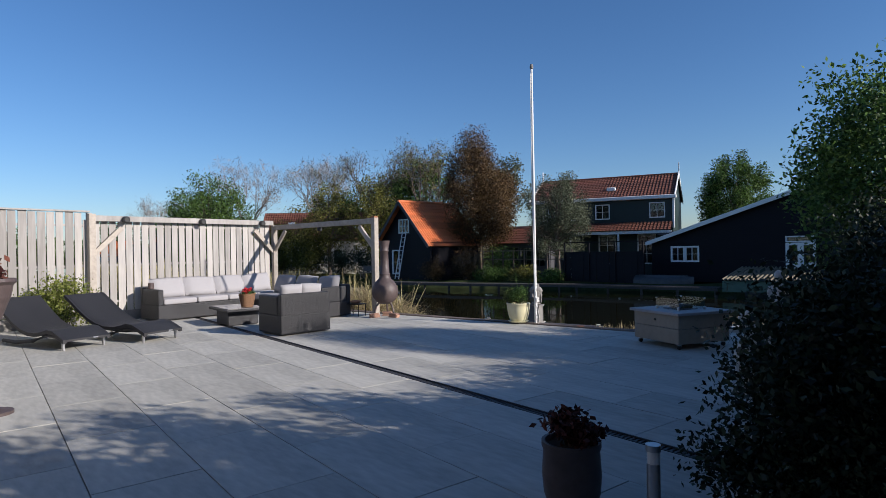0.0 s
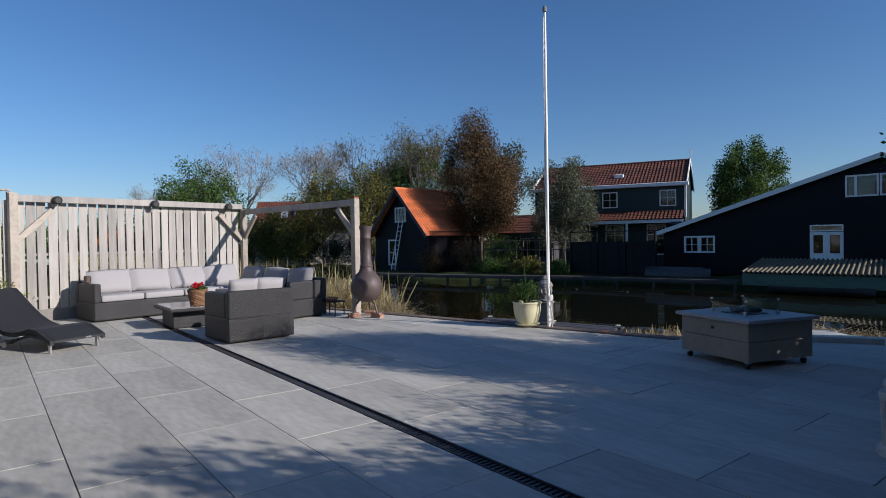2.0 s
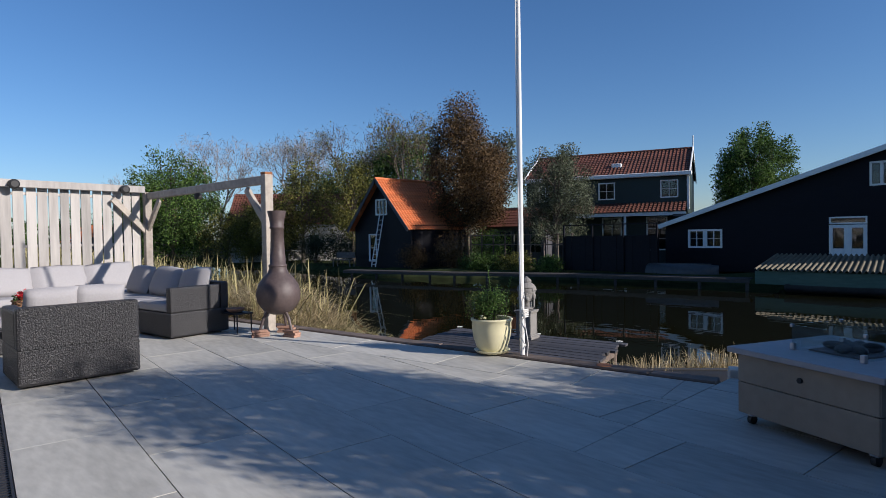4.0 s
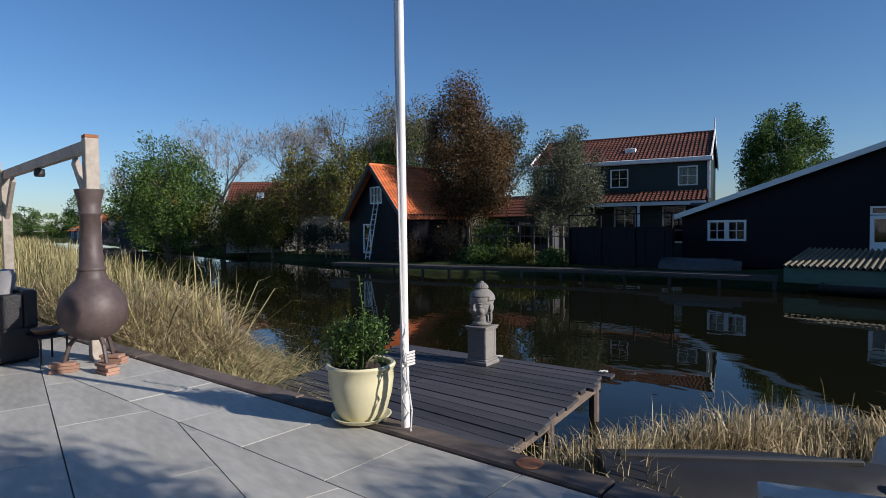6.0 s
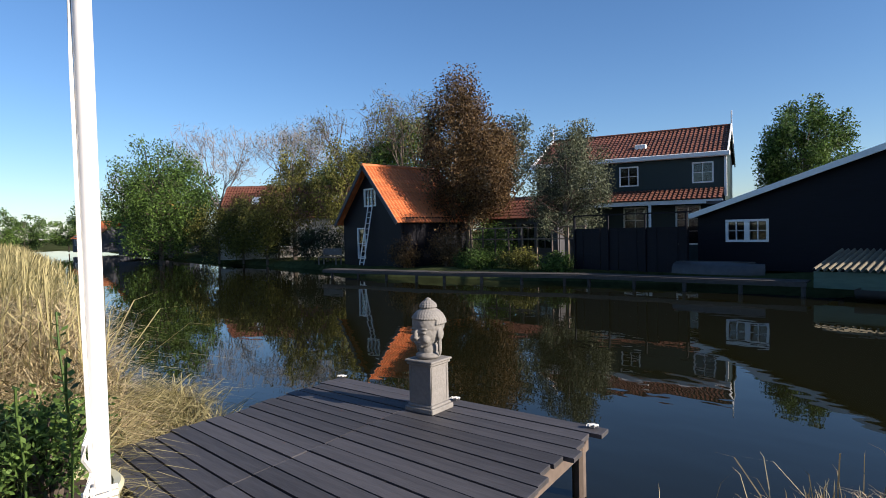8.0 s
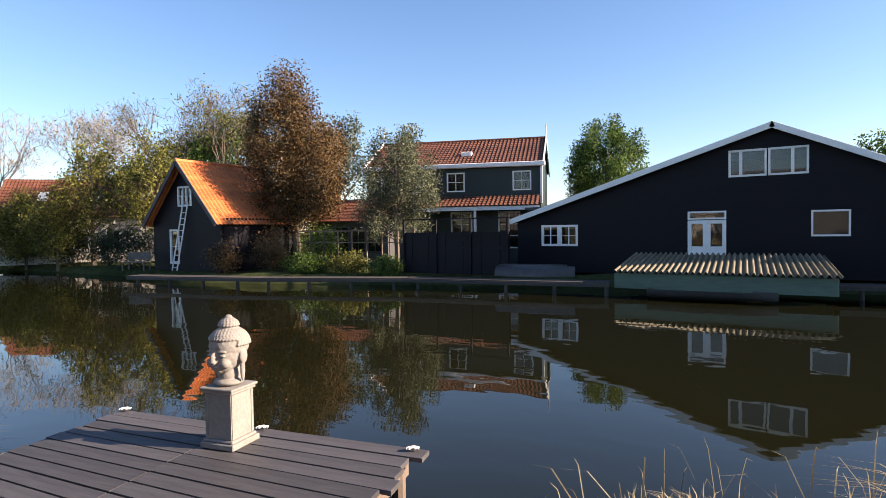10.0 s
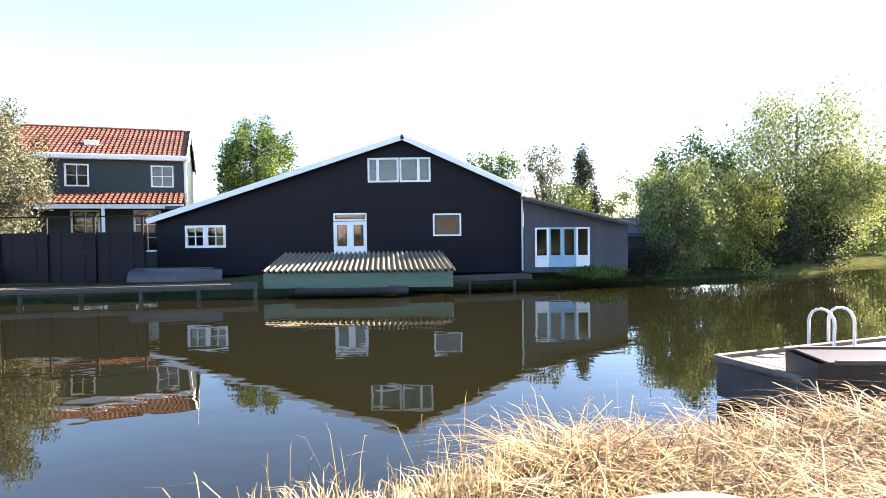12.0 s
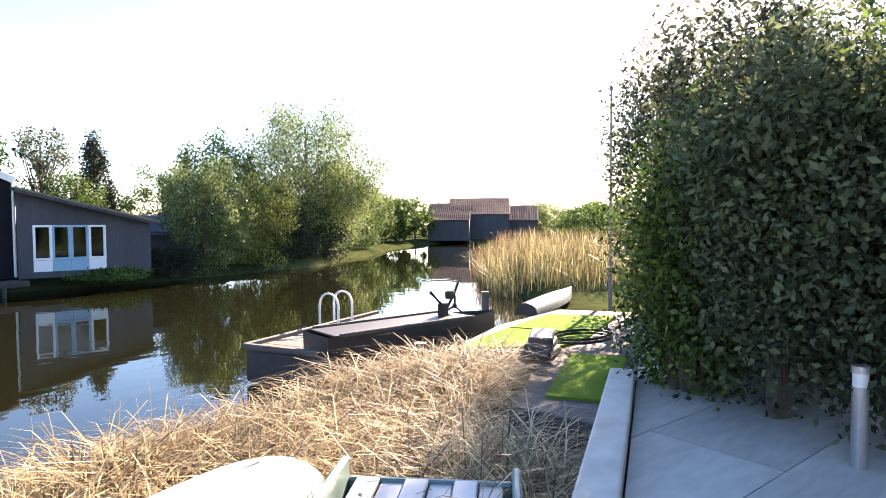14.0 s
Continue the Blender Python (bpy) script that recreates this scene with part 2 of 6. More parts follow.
def prism(poly, z0, z1, bev=0.0, bm=None):
    """A slab over a plan polygon, with its upper edges taken off by bev."""
    bm = bm or bmesh.new()
    n = len(poly)
    c = Vector((sum(p[0] for p in poly) / n, sum(p[1] for p in poly) / n))
    lo = [bm.verts.new((p[0], p[1], z0)) for p in poly]
    hi = [bm.verts.new((p[0], p[1], z1 - bev)) for p in poly]
    rings = [lo, hi]
    if bev:
        ins = []
        for p in poly:
            d = (c - Vector(p[:2]))
            d = d.normalized() * bev * 1.4
            ins.append(bm.verts.new((p[0] + d.x, p[1] + d.y, z1)))
        rings.append(ins)
    for a, b in zip(rings, rings[1:]):
        for k in range(n):
            bm.faces.new((a[k], a[(k + 1) % n], b[(k + 1) % n], b[k]))
    bm.faces.new(rings[-1])
    bm.faces.new(list(reversed(lo)))
    bmesh.ops.recalc_face_normals(bm, faces=bm.faces)
    return bm


def clip(poly, nx, ny, d):
    """The part of a plan polygon where nx*x + ny*y <= d."""
    out = []
    for k, p in enumerate(poly):
        q = poly[(k + 1) % len(poly)]
        a, b = nx * p[0] + ny * p[1] - d, nx * q[0] + ny * q[1] - d
        if a <= 0:
            out.append(p)
        if (a < 0 < b) or (b < 0 < a):
            t = a / (a - b)
            out.append((p[0] + t * (q[0] - p[0]), p[1] + t * (q[1] - p[1])))
    return out


def area(poly):
    return abs(sum(p[0] * q[1] - q[0] * p[1] for p, q in zip(poly, poly[1:] + poly[:1]))) / 2


def inset(poly, g):
    """A convex plan polygon, each side moved in by g."""
    if sum(p[0] * q[1] - q[0] * p[1] for p, q in zip(poly, poly[1:] + poly[:1])) < 0:
        poly = poly[::-1]
    out = list(poly)
    for p, q in zip(poly, poly[1:] + poly[:1]):
        d = math.hypot(q[0] - p[0], q[1] - p[1])
        if d < 1e-6:
            continue
        nx, ny = (q[1] - p[1]) / d, -(q[0] - p[0]) / d
        out = clip(out, nx, ny, nx * p[0] + ny * p[1] - g)
        if len(out) < 3:
            return []
    return out


def raw(name, verts, faces, mat, parent=None):
    me = bpy.data.meshes.new(name)
    me.from_pydata(verts, [], faces)
    me.materials.append(mat)
    ob = new(name, me)
    ob.parent = parent
    return ob


def tube_path(bm, pts, r, n=6, r1=None):
    """A tube through points, tapering from r to r1."""
    r1 = r if r1 is None else r1
    rings = []
    for k, p in enumerate(pts):
        p = Vector(p)
        d = (Vector(pts[min(k + 1, len(pts) - 1)]) - Vector(pts[max(k - 1, 0)])).normalized()
        s = d.orthogonal().normalized()
        t = d.cross(s)
        rr = r + (r1 - r) * k / max(1, len(pts) - 1)
        rings.append([bm.verts.new(p + s * rr * math.cos(2 * math.pi * i / n) + t * rr * math.sin(2 * math.pi * i / n)) for i in range(n)])
    for a, b in zip(rings, rings[1:]):
        off = min(range(n), key=lambda o: (a[0].co - b[o].co).length)
        for i in range(n):
            bm.faces.new((a[i], a[(i + 1) % n], b[(i + 1 + off) % n], b[(i + off) % n]))
    for ring in (rings[0], rings[-1]):
        bm.faces.new(ring)
    bmesh.ops.recalc_face_normals(bm, faces=bm.faces)
    return bm


# ---- leaves, trees, reeds ----
def leaf_cloud(name, centres, spread, count, size, mat, parent, rng, droop=0.0, aspect=1.9):
    """Leaves about the given centres: each a small folded blade, turned at random."""
    c = np.array(centres, float)
    pick = c[rng.integers(0, len(c), count)]
    sp = np.asarray(spread, float)
    p = pick + np.clip(rng.normal(0, 1, (count, 3)), -1.9, 1.9) * sp
    d = rng.normal(0, 1, (count, 3))
    d[:, 2] -= droop
    d /= np.linalg.norm(d, axis=1)[:, None]
    s = np.cross(d, rng.normal(0, 1, (count, 3)))
    s /= np.linalg.norm(s, axis=1)[:, None] + 1e-9
    L = size * rng.uniform(0.6, 1.35, (count, 1))
    w = L / aspect
    v = np.stack([p - d * L / 2, p + s * w / 2, p + d * L / 2, p - s * w / 2], 1).reshape(-1, 3)
    f = np.arange(count * 4).reshape(-1, 4)
    return raw(name, v.tolist(), f.tolist(), mat, parent)


def tree(x, y, z0, h, rx, leafm, n, size, seed, label, low=0.25, clumps=70, bark=None, name="tree", spread=0.13, fork=0.3, ry=None, droop=0.0, trunk=None, point=0.0, group="", lean=0.0):
    """A tapered trunk with limbs that reach into a crown of leaf clumps."""
    rng = np.random.default_rng(seed)
    t = thing(name, label, "tree", pose(x, y, z0), group)
    ry = ry or rx
    r0 = trunk or h * 0.022
    cz, hz = h * (1 + low) / 2, h * (1 - low) / 2
    cl = []
    lump = [rng.normal(0, 1, 3) for _ in range(6)]
    while len(cl) < clumps:
        q = rng.uniform(-1, 1, 3)
        rr = np.linalg.norm(q)
        k = 0.82 + 0.2 * max(np.dot(q / (rr + 1e-6), u / np.linalg.norm(u)) for u in lump)
        if rr > k or rr < 0.25:
            continue
        taper = 1 - point * (q[2] + 1) / 2
        cl.append((q[0] * rx * taper + lean * (q[2] + 1), q[1] * ry * taper, cz + q[2] * hz))
    bm = bmesh.new()
    fz = h * fork
    tube_path(bm, [(0, 0, -0.2), (0.04 * h * rng.uniform(-.3, .3), 0, fz * 0.5), (lean * 0.4, 0.03 * h * rng.uniform(-1, 1), fz), (lean, 0, h * 0.62), (lean * 1.4, 0, h * 0.86)], r0, 8, r0 * 0.2)
    part("trunk", bm, bark or BARK, t)
    bm = bmesh.new()
    for k in range(min(34, clumps)):
        e = Vector(cl[k])
        s = Vector((lean * 0.3, 0, min(e.z * 0.75, fz + (h * 0.72 - fz) * rng.uniform(0, 1))))
        mid = s.lerp(e, 0.5) + Vector((0, 0, -0.05 * h * rng.uniform(-.6, 1)))
        tube_path(bm, [s, mid, e], r0 * 0.34, 5, r0 * 0.07)
    part("branchwork", bm, bark or BARK, t)
    if n:
        sp = np.array([rx, ry, hz]) * spread * 1.5
        leaf_cloud("crown", cl, sp, n, size, leafm, t, rng, droop)
    return t


def bare_tree(x, y, z0, h, r, seed, label, n=0, leafm=None, bark=None):
    """An almost leafless tree: trunk, limbs and fine twigs that fork."""
    rng = np.random.default_rng(seed)
    t = thing("tree", label, "tree", pose(x, y, z0))
    bm, tw, tips = bmesh.new(), bmesh.new(), []
    tube_path(bm, [(0, 0, -0.2), (0.1, 0, h * 0.2), (0, 0.1, h * 0.4)], h * 0.02, 7, h * 0.012)
    part("trunk", bm, bark or BARK, t)

    def grow(p, d, ln, rad, depth):
        q = p + d * ln + Vector(rng.normal(0, 1, 3)) * ln * 0.08
        tube_path(tw, [p, p.lerp(q, 0.5) + Vector(rng.normal(0, 1, 3)) * ln * 0.05, q], rad, 4 if depth else 3, rad * 0.55)
        tips.append(tuple(q))
        if depth == 0:
            return
        for _ in range(3 if depth > 1 else 4):
            nd = (d + Vector(rng.normal(0, 1, 3)) * 0.42 + Vector((0, 0, 0.18))).normalized()
            grow(q, nd, ln * rng.uniform(0.55, 0.8), rad * 0.5, depth - 1)

    for k in range(6):
        a = k * 1.05 + rng.uniform(-.3, .3)
        d = Vector((math.cos(a) * r / h * 1.3, math.sin(a) * r / h * 1.3, 0.9)).normalized()
        grow(Vector((0, 0, h * rng.uniform(0.25, 0.4))), d, h * 0.24, h * 0.009, 3)
    part("branchwork", tw, bark or BARK, t)
    leaf_cloud("twig_haze", tips, (0.35, 0.35, 0.4), 2000, 0.7, bark or BARK, t, rng, -1.2, 22)
    if n:
        leaf_cloud("crown", tips, (0.35, 0.35, 0.35), n, 0.16, leafm, t, rng)
    return t


def shrub(x, y, z0, h, r, leafm, n, size, seed, label, name="shrub", ry=None, category="shrub", clumps=26, stems=9, droop=0.0):
    rng = np.random.default_rng(seed)
    t = thing(name, label, category, pose(x, y, z0))
    ry = ry or r
    cl = []
    while len(cl) < clumps:
        q = rng.uniform(-1, 1, 3)
        if np.linalg.norm(q) < 1 and q[2] > -0.8:
            cl.append((q[0] * r * 0.8, q[1] * ry * 0.8, h * 0.52 + q[2] * h * 0.42))
    bm = bmesh.new()
    for k in range(stems):
        tube_path(bm, [(cl[k][0] * 0.15, cl[k][1] * 0.15, -0.02), (cl[k][0] * 0.4, cl[k][1] * 0.4, cl[k][2] * 0.5), cl[k]], 0.012 + 0.01 * h, 5, 0.004)
    part("branchwork", bm, BARK, t)
    leaf_cloud("crown", cl, np.array([r, ry, h * 0.5]) * 0.22, n, size, leafm, t, rng, droop)
    return t


def blades(name, spots, h, mat, rng, label, width=0.012, bend=0.35, lie=0.0, category="reeds"):
    """Reed stalks: each a thin bent ribbon of three joints. spots: x, y, z."""
    p = np.array(spots, float)
    n = len(p)
    H = h * rng.uniform(0.45, 1.2, (n, 1))
    a = rng.uniform(0, 2 * math.pi, n)
    lean = np.abs(rng.normal(0, bend, (n, 1))) + lie * rng.uniform(0.5, 1.2, (n, 1))
    dirs = np.stack([np.cos(a), np.sin(a), np.zeros(n)], 1)
    b = a + rng.uniform(0.6, 2.5, n)
    side = np.stack([np.cos(b), np.sin(b), np.zeros(n)], 1) * width * rng.uniform(0.6, 1.5, (n, 1))
    up = np.array([0, 0, 1.0])
    k = 1 / np.sqrt(1 + lean ** 2)
    p1 = p + (up * 0.5 + dirs * lean * 0.22) * H * k
    p2 = p + (up * 0.86 + dirs * lean * 0.75) * H * k
    p3 = p + (up * (1.0 - 0.25 * np.minimum(lean, 1.5)) + dirs * lean * 1.25) * H * k
    v = np.stack([p - side, p + side, p1 + side, p1 - side, p2 + side * 0.8, p2 - side * 0.8, p3], 1).reshape(-1, 3)
    i = np.arange(n)[:, None] * 7
    q = np.concatenate([i + np.array([[0, 1, 2, 3]]), i + np.array([[3, 2, 4, 5]])], 0).tolist()
    q += (i + np.array([[5, 4, 6]])).tolist()
    ob = raw(name, v.tolist(), q, mat)
    return tagged(ob, label, category, kind="stuff")


# ---- ground and water ----
WATER_Z = -1.05
CANAL = [(-140, 19), (-60, 13.5), (-26, 10.4), (-16, 9.6), (-11.5, 9.5), (-10, 8.9), (-8.5, 8.55), (-7.0, 8.9), (-6.5, 10.4), (-6.0, 11.9), (-4.6, 12.9), (-3.4, 13.0), (-1.7, 13.7),
         (-0.3, 13.1), (1.2, 13.6), (3.2, 14.6), (6.6, 17.5), (13, 24.5), (25, 37), (43, 52.5), (40, 55), (32, 51.3), (20, 41), (11, 34), (3, 31.6), (-2, 31.4), (-11, 30.6),
         (-18.5, 28.2), (-24.5, 26.0), (-30.5, 24.4), (-37, 25.6), (-60, 25.5), (-140, 33)]
CAN = np.array(CANAL)


def shore(x, y):
    """Signed distance to the water's edge: negative over water."""
    p = np.stack([np.asarray(x, float).ravel(), np.asarray(y, float).ravel()], 1)
    a, b = CAN, np.roll(CAN, -1, 0)
    best, inside = np.full(len(p), 1e9), np.zeros(len(p), bool)
    for s, e in zip(a, b):
        d = e - s
        t = np.clip(((p - s) @ d) / (d @ d), 0, 1)
        best = np.minimum(best, np.linalg.norm(p - (s + t[:, None] * d), axis=1))
        if s[1] != e[1]:
            cross = ((s[1] > p[:, 1]) != (e[1] > p[:, 1])) & (p[:, 0] < (e[0] - s[0]) * (p[:, 1] - s[1]) / (e[1] - s[1]) + s[0])
            inside ^= cross
    return np.where(inside, -best, best).reshape(np.shape(x))


def land(x, y):
    """The ground's height."""
    d = shore(x, y)
    k = np.clip((d + 0.7) / 1.5, 0, 1)
    z = -1.9 + (k * k * (3 - 2 * k)) * 1.25
    return z + 0.1 * k * np.sin(np.asarray(x) * 1.7) * np.cos(np.asarray(y) * 1.3) * 0.6


def ground():
    xs = np.concatenate([[-2500, -900, -400, -220, -160], np.arange(-140, -32, 3.0), np.arange(-32, 14, 0.5), np.arange(14, 60, 2.0), [70, 100, 160, 300, 900, 2500]])
    ys = np.concatenate([[-2500, -900, -300, -100, -40, -20, -10], np.arange(-6, 6, 1.5), np.arange(6, 36, 0.5), np.arange(36, 66, 2.0), [70, 90, 130, 220, 500, 1200, 2500]])
    X, Y = np.meshgrid(xs, ys)
    Z = land(X, Y)
    edge = 6.95 + 0.1495 * (X + 13.0)
    Z = np.where((Y < np.where(X > -4.95, 8.25 + 0.6 * (X + 4.95), edge) - 0.1) & (X < 0.5) & (X > -15) & (Y > -6), np.minimum(Z, -0.6), Z)
    v = np.stack([X, Y, Z], -1).reshape(-1, 3)
    w = len(xs)
    f = [(j * w + i, j * w + i + 1, (j + 1) * w + i + 1, (j + 1) * w + i) for j in range(len(ys) - 1) for i in range(w - 1)]
    ob = raw("ground", v.tolist(), f, GRASS)
    ob.data.shade_smooth()
    tagged(ob, "dark rough grass banks sloping to the canal", "ground", kind="structure")
    bm = bmesh.new()
    bmesh.ops.create_grid(bm, x_segments=2, y_segments=2, size=1, matrix=Matrix.Translation((-40, 32, WATER_Z)) @ Matrix.Diagonal((110, 30, 1, 1)))
    tagged(mesh("water", bm, WATER), "still dark brown canal water with faint ripples", "water", kind="structure")


ground()


# ---- patio ----
EA = math.atan(0.1495)                       # the edge's turn against the x axis
def edge_y(x):
    return 6.95 + 0.1495 * (x + 13.0)
KNEE = (-4.95, edge_y(-4.95))
KNEE2 = (-4.95, 8.46)
END2 = (-1.47, 10.2)
U, V = (0.995, -0.0998), (0.0998, 0.995)     # the slabs' own axes
PITCH, DRAIN0, DRAIN1 = 0.64, 2.87, 2.99


def fence_x(y):
    return -13.92 - 0.134 * (y - 1.0)


def patio():
    base = tagged(mesh("floor", prism([(-15.2, -6), (1.2, -6), (1.2, 8.6), (-1.3, 10.0), END2, KNEE2, KNEE, (-15.0, edge_y(-15.0))], -0.62, -0.045), JOINT), "dark jointing bed under the patio slabs", "patio", kind="structure")
    sn, cs = math.sin(EA), math.cos(EA)
    d_edge = -sn * KNEE[0] + cs * KNEE[1]
    a2 = math.atan2(END2[1] - KNEE2[1], END2[0] - KNEE2[0])
    n2 = (-math.sin(a2), math.cos(a2))
    d2 = n2[0] * KNEE2[0] + n2[1] * KNEE2[1]
    polys = []
    rows = [(DRAIN1 + PITCH * k, k) for k in range(0, 14)] + [(DRAIN0 - PITCH * (k + 1), -1 - k) for k in range(0, 14)]
    for v0, k in rows:
        u0 = -20 * 1.28 + (-5.2 if k >= 0 else -6.0) + 0.64 * (k % 2)
        for j in range(40):
            ua, ub = u0 + j * 1.28, u0 + (j + 1) * 1.28
            q = [(uu * U[0] + vv * V[0], uu * U[1] + vv * V[1]) for uu, vv in ((ua, v0), (ub, v0), (ub, v0 + PITCH), (ua, v0 + PITCH))]
            far = max(p[1] for p in q) > 6.6 and min(p[0] for p in q) < KNEE[0] < max(p[0] for p in q)
            if far:
                cuts = [(clip(q, 1, 0, KNEE[0]), True), (clip(q, -1, 0, -KNEE[0]), False)]
            else:
                cuts = [(q, (q[0][0] + q[1][0]) / 2 < KNEE[0])]
            for q, west in cuts:
                if q:
                    q = clip(q, -sn, cs, d_edge - 0.66) if west else clip(q, n2[0], n2[1], d2)
                q = clip(q, 1, 0, 1.0) if q else q
                q = clip(q, -1, 0, 14.9) if q else q
                q = clip(q, 0, -1, 5.8) if q else q
                if len(q) > 2 and area(q) > 0.01:
                    polys.append(q)
    for j in range(26):                       # the row along the water's edge
        ua = -9.8 + j * 0.735
        q = [(KNEE[0] + s * cs - t * sn, KNEE[1] + s * sn + t * cs) for s, t in ((ua, -0.66), (ua + 0.735, -0.66), (ua + 0.735, 0), (ua, 0))]
        q = clip(q, 1, 0, KNEE[0])
        if len(q) > 2 and area(q) > 0.01:
            polys.append(q)
    rnd = random.Random(4)
    for q in polys:
        g = inset(q, 0.0035)
        if len(g) < 3:
            continue
        c = (sum(p[0] for p in g) / len(g), sum(p[1] for p in g) / len(g))
        bm = prism([(p[0] - c[0], p[1] - c[1]) for p in g], -0.05, 0.0, 0.001)
        part("slab", bm, TILE, base, m=Matrix.Translation((c[0], c[1], rnd.uniform(-0.0015, 0.0015))) )
    drain = thing("drain_channel", "long dark slotted drain channel set between the patio slabs", "drain")
    rot = Matrix(((U[0], V[0], 0, 0), (U[1], V[1], 0, 0), (0, 0, 1, 0), (0, 0, 0, 1)))
    for s in (DRAIN0 + 0.008, DRAIN1 - 0.008):
        part("rail", bx(-6.5, s, -0.012, 14.5, 0.014, 0.03, 0.002, rot), DRAINM, drain)
    bm = bmesh.new()
    for k in range(360):
        box(bm, -13.7 + k * 0.04, (DRAIN0 + DRAIN1) / 2, -0.016, 0.022, 0.1, 0.016, 0, rot)
    part("grating", bm, DRAINM, drain)


patio()


def edging():
    cs, sn = math.cos(EA), math.sin(EA)
    e = thing("edging_beam", "dark weathered timber edging along the water side of the patio", "edging")
    x = -15.0
    k = 0
    while x < KNEE[0] - 0.05:
        ln = min(2.4, (KNEE[0] - x) / cs)
        m = pose(x, edge_y(x), 0, 0, 0, math.degrees(EA))
        part("beam", bx(ln / 2, 0.1, -0.23, ln - 0.012, 0.19, 0.5, 0.012), EDGEM, e, m=m)
        x += ln * cs
    b = thing("raised_edge_beam", "thick sun-bleached timber beam along the patio's corner", "beam")
    a2 = math.atan2(END2[1] - KNEE2[1], END2[0] - KNEE2[0])
    ln = math.dist(END2, KNEE2)
    part("beam", bx(ln / 2, 0.09, -0.21, ln, 0.165, 0.56, 0.012, seg=2), PALEBEAM, b, m=pose(KNEE2[0], KNEE2[1], 0, 0, 0, math.degrees(a2)))


    x = -5.95
    part("rust_plate", lathe([(0, 0), (0.07, 0), (0.075, 0.003), (0.07, 0.006), (0, 0.006)], 24), ENDGRAIN, e, "rusty orange-brown disc on the timber", m=pose(x, edge_y(x) + 0.1, 0.0195))


edging()


def clay_bowl():
    t = thing("plant_stand", "low rusty stand with a shallow clay bowl beside the sofa", "stand", pose(-10.75, 6.72, 0, 0, 0, 10))
    part("tray", bx(0, 0, 0.26, 0.42, 0.26, 0.02, 0.006), DRAINM, t)
    for a, b in ((-1, -1), (1, -1), (1, 1), (-1, 1)):
        part("leg", rod(bmesh.new(), (a * 0.19, b * 0.11, 0), (a * 0.19, b * 0.11, 0.25), 0.01, n=8), DRAINM, t)
    smooth(part("bowl", lathe([(0, 0.272), (0.08, 0.272), (0.12, 0.31), (0.125, 0.325), (0.11, 0.32), (0, 0.3)], 28), BRICKM, t, "terracotta bowl"))


clay_bowl()


# ---- fence and pergola ----
def fence():
    f = thing("wooden_fence", "tall weathered grey timber fence of vertical boards", "fence")
    rnd = random.Random(2)
    y0, y1 = -5.2, 6.75
    m = Matrix.Translation((fence_x(y1), y1, 0)) @ Matrix.Rotation(math.atan(0.134), 4, "Z")
    L = (y1 - y0) / math.cos(math.atan(0.134))
    s = 0.0
    while s < L:
        w = rnd.uniform(0.13, 0.15)
        top = 2.17 if s < 4.4 else 2.31
        part("board", bx(0.022, -s - w / 2, 0.22 + (top - 0.22) / 2, 0.018, w, top - 0.22, 0.003), FENCEM, f, m=m @ pose(0, 0, 0, rnd.uniform(-.2, .2)))
        s += w + rnd.uniform(0.02, 0.034)
    for z in (0.42, 1.2, 2.04):
        part("rail", bx(0, -L / 2, z, 0.03, L, 0.045, 0.004), FENCEM, f, m=m)
    part("kickboard", bx(0, -L / 2, 0.11, 0.04, L, 0.22, 0.004), STONE, f, "grey concrete kickboard", m=m)
    for s in (4.42, 6.3, 8.2, 10.1, 12.0):
        part("post", bx(0.05, -s, 1.15, 0.09, 0.09, 2.3, 0.006), FENCEM, f, m=m)
    part("capping", bx(0.02, -L / 2 - 2.2, 2.33, 0.11, L - 4.4, 0.035, 0.005), FENCEM, f, m=m)
    return m, L


FM, FL = fence()


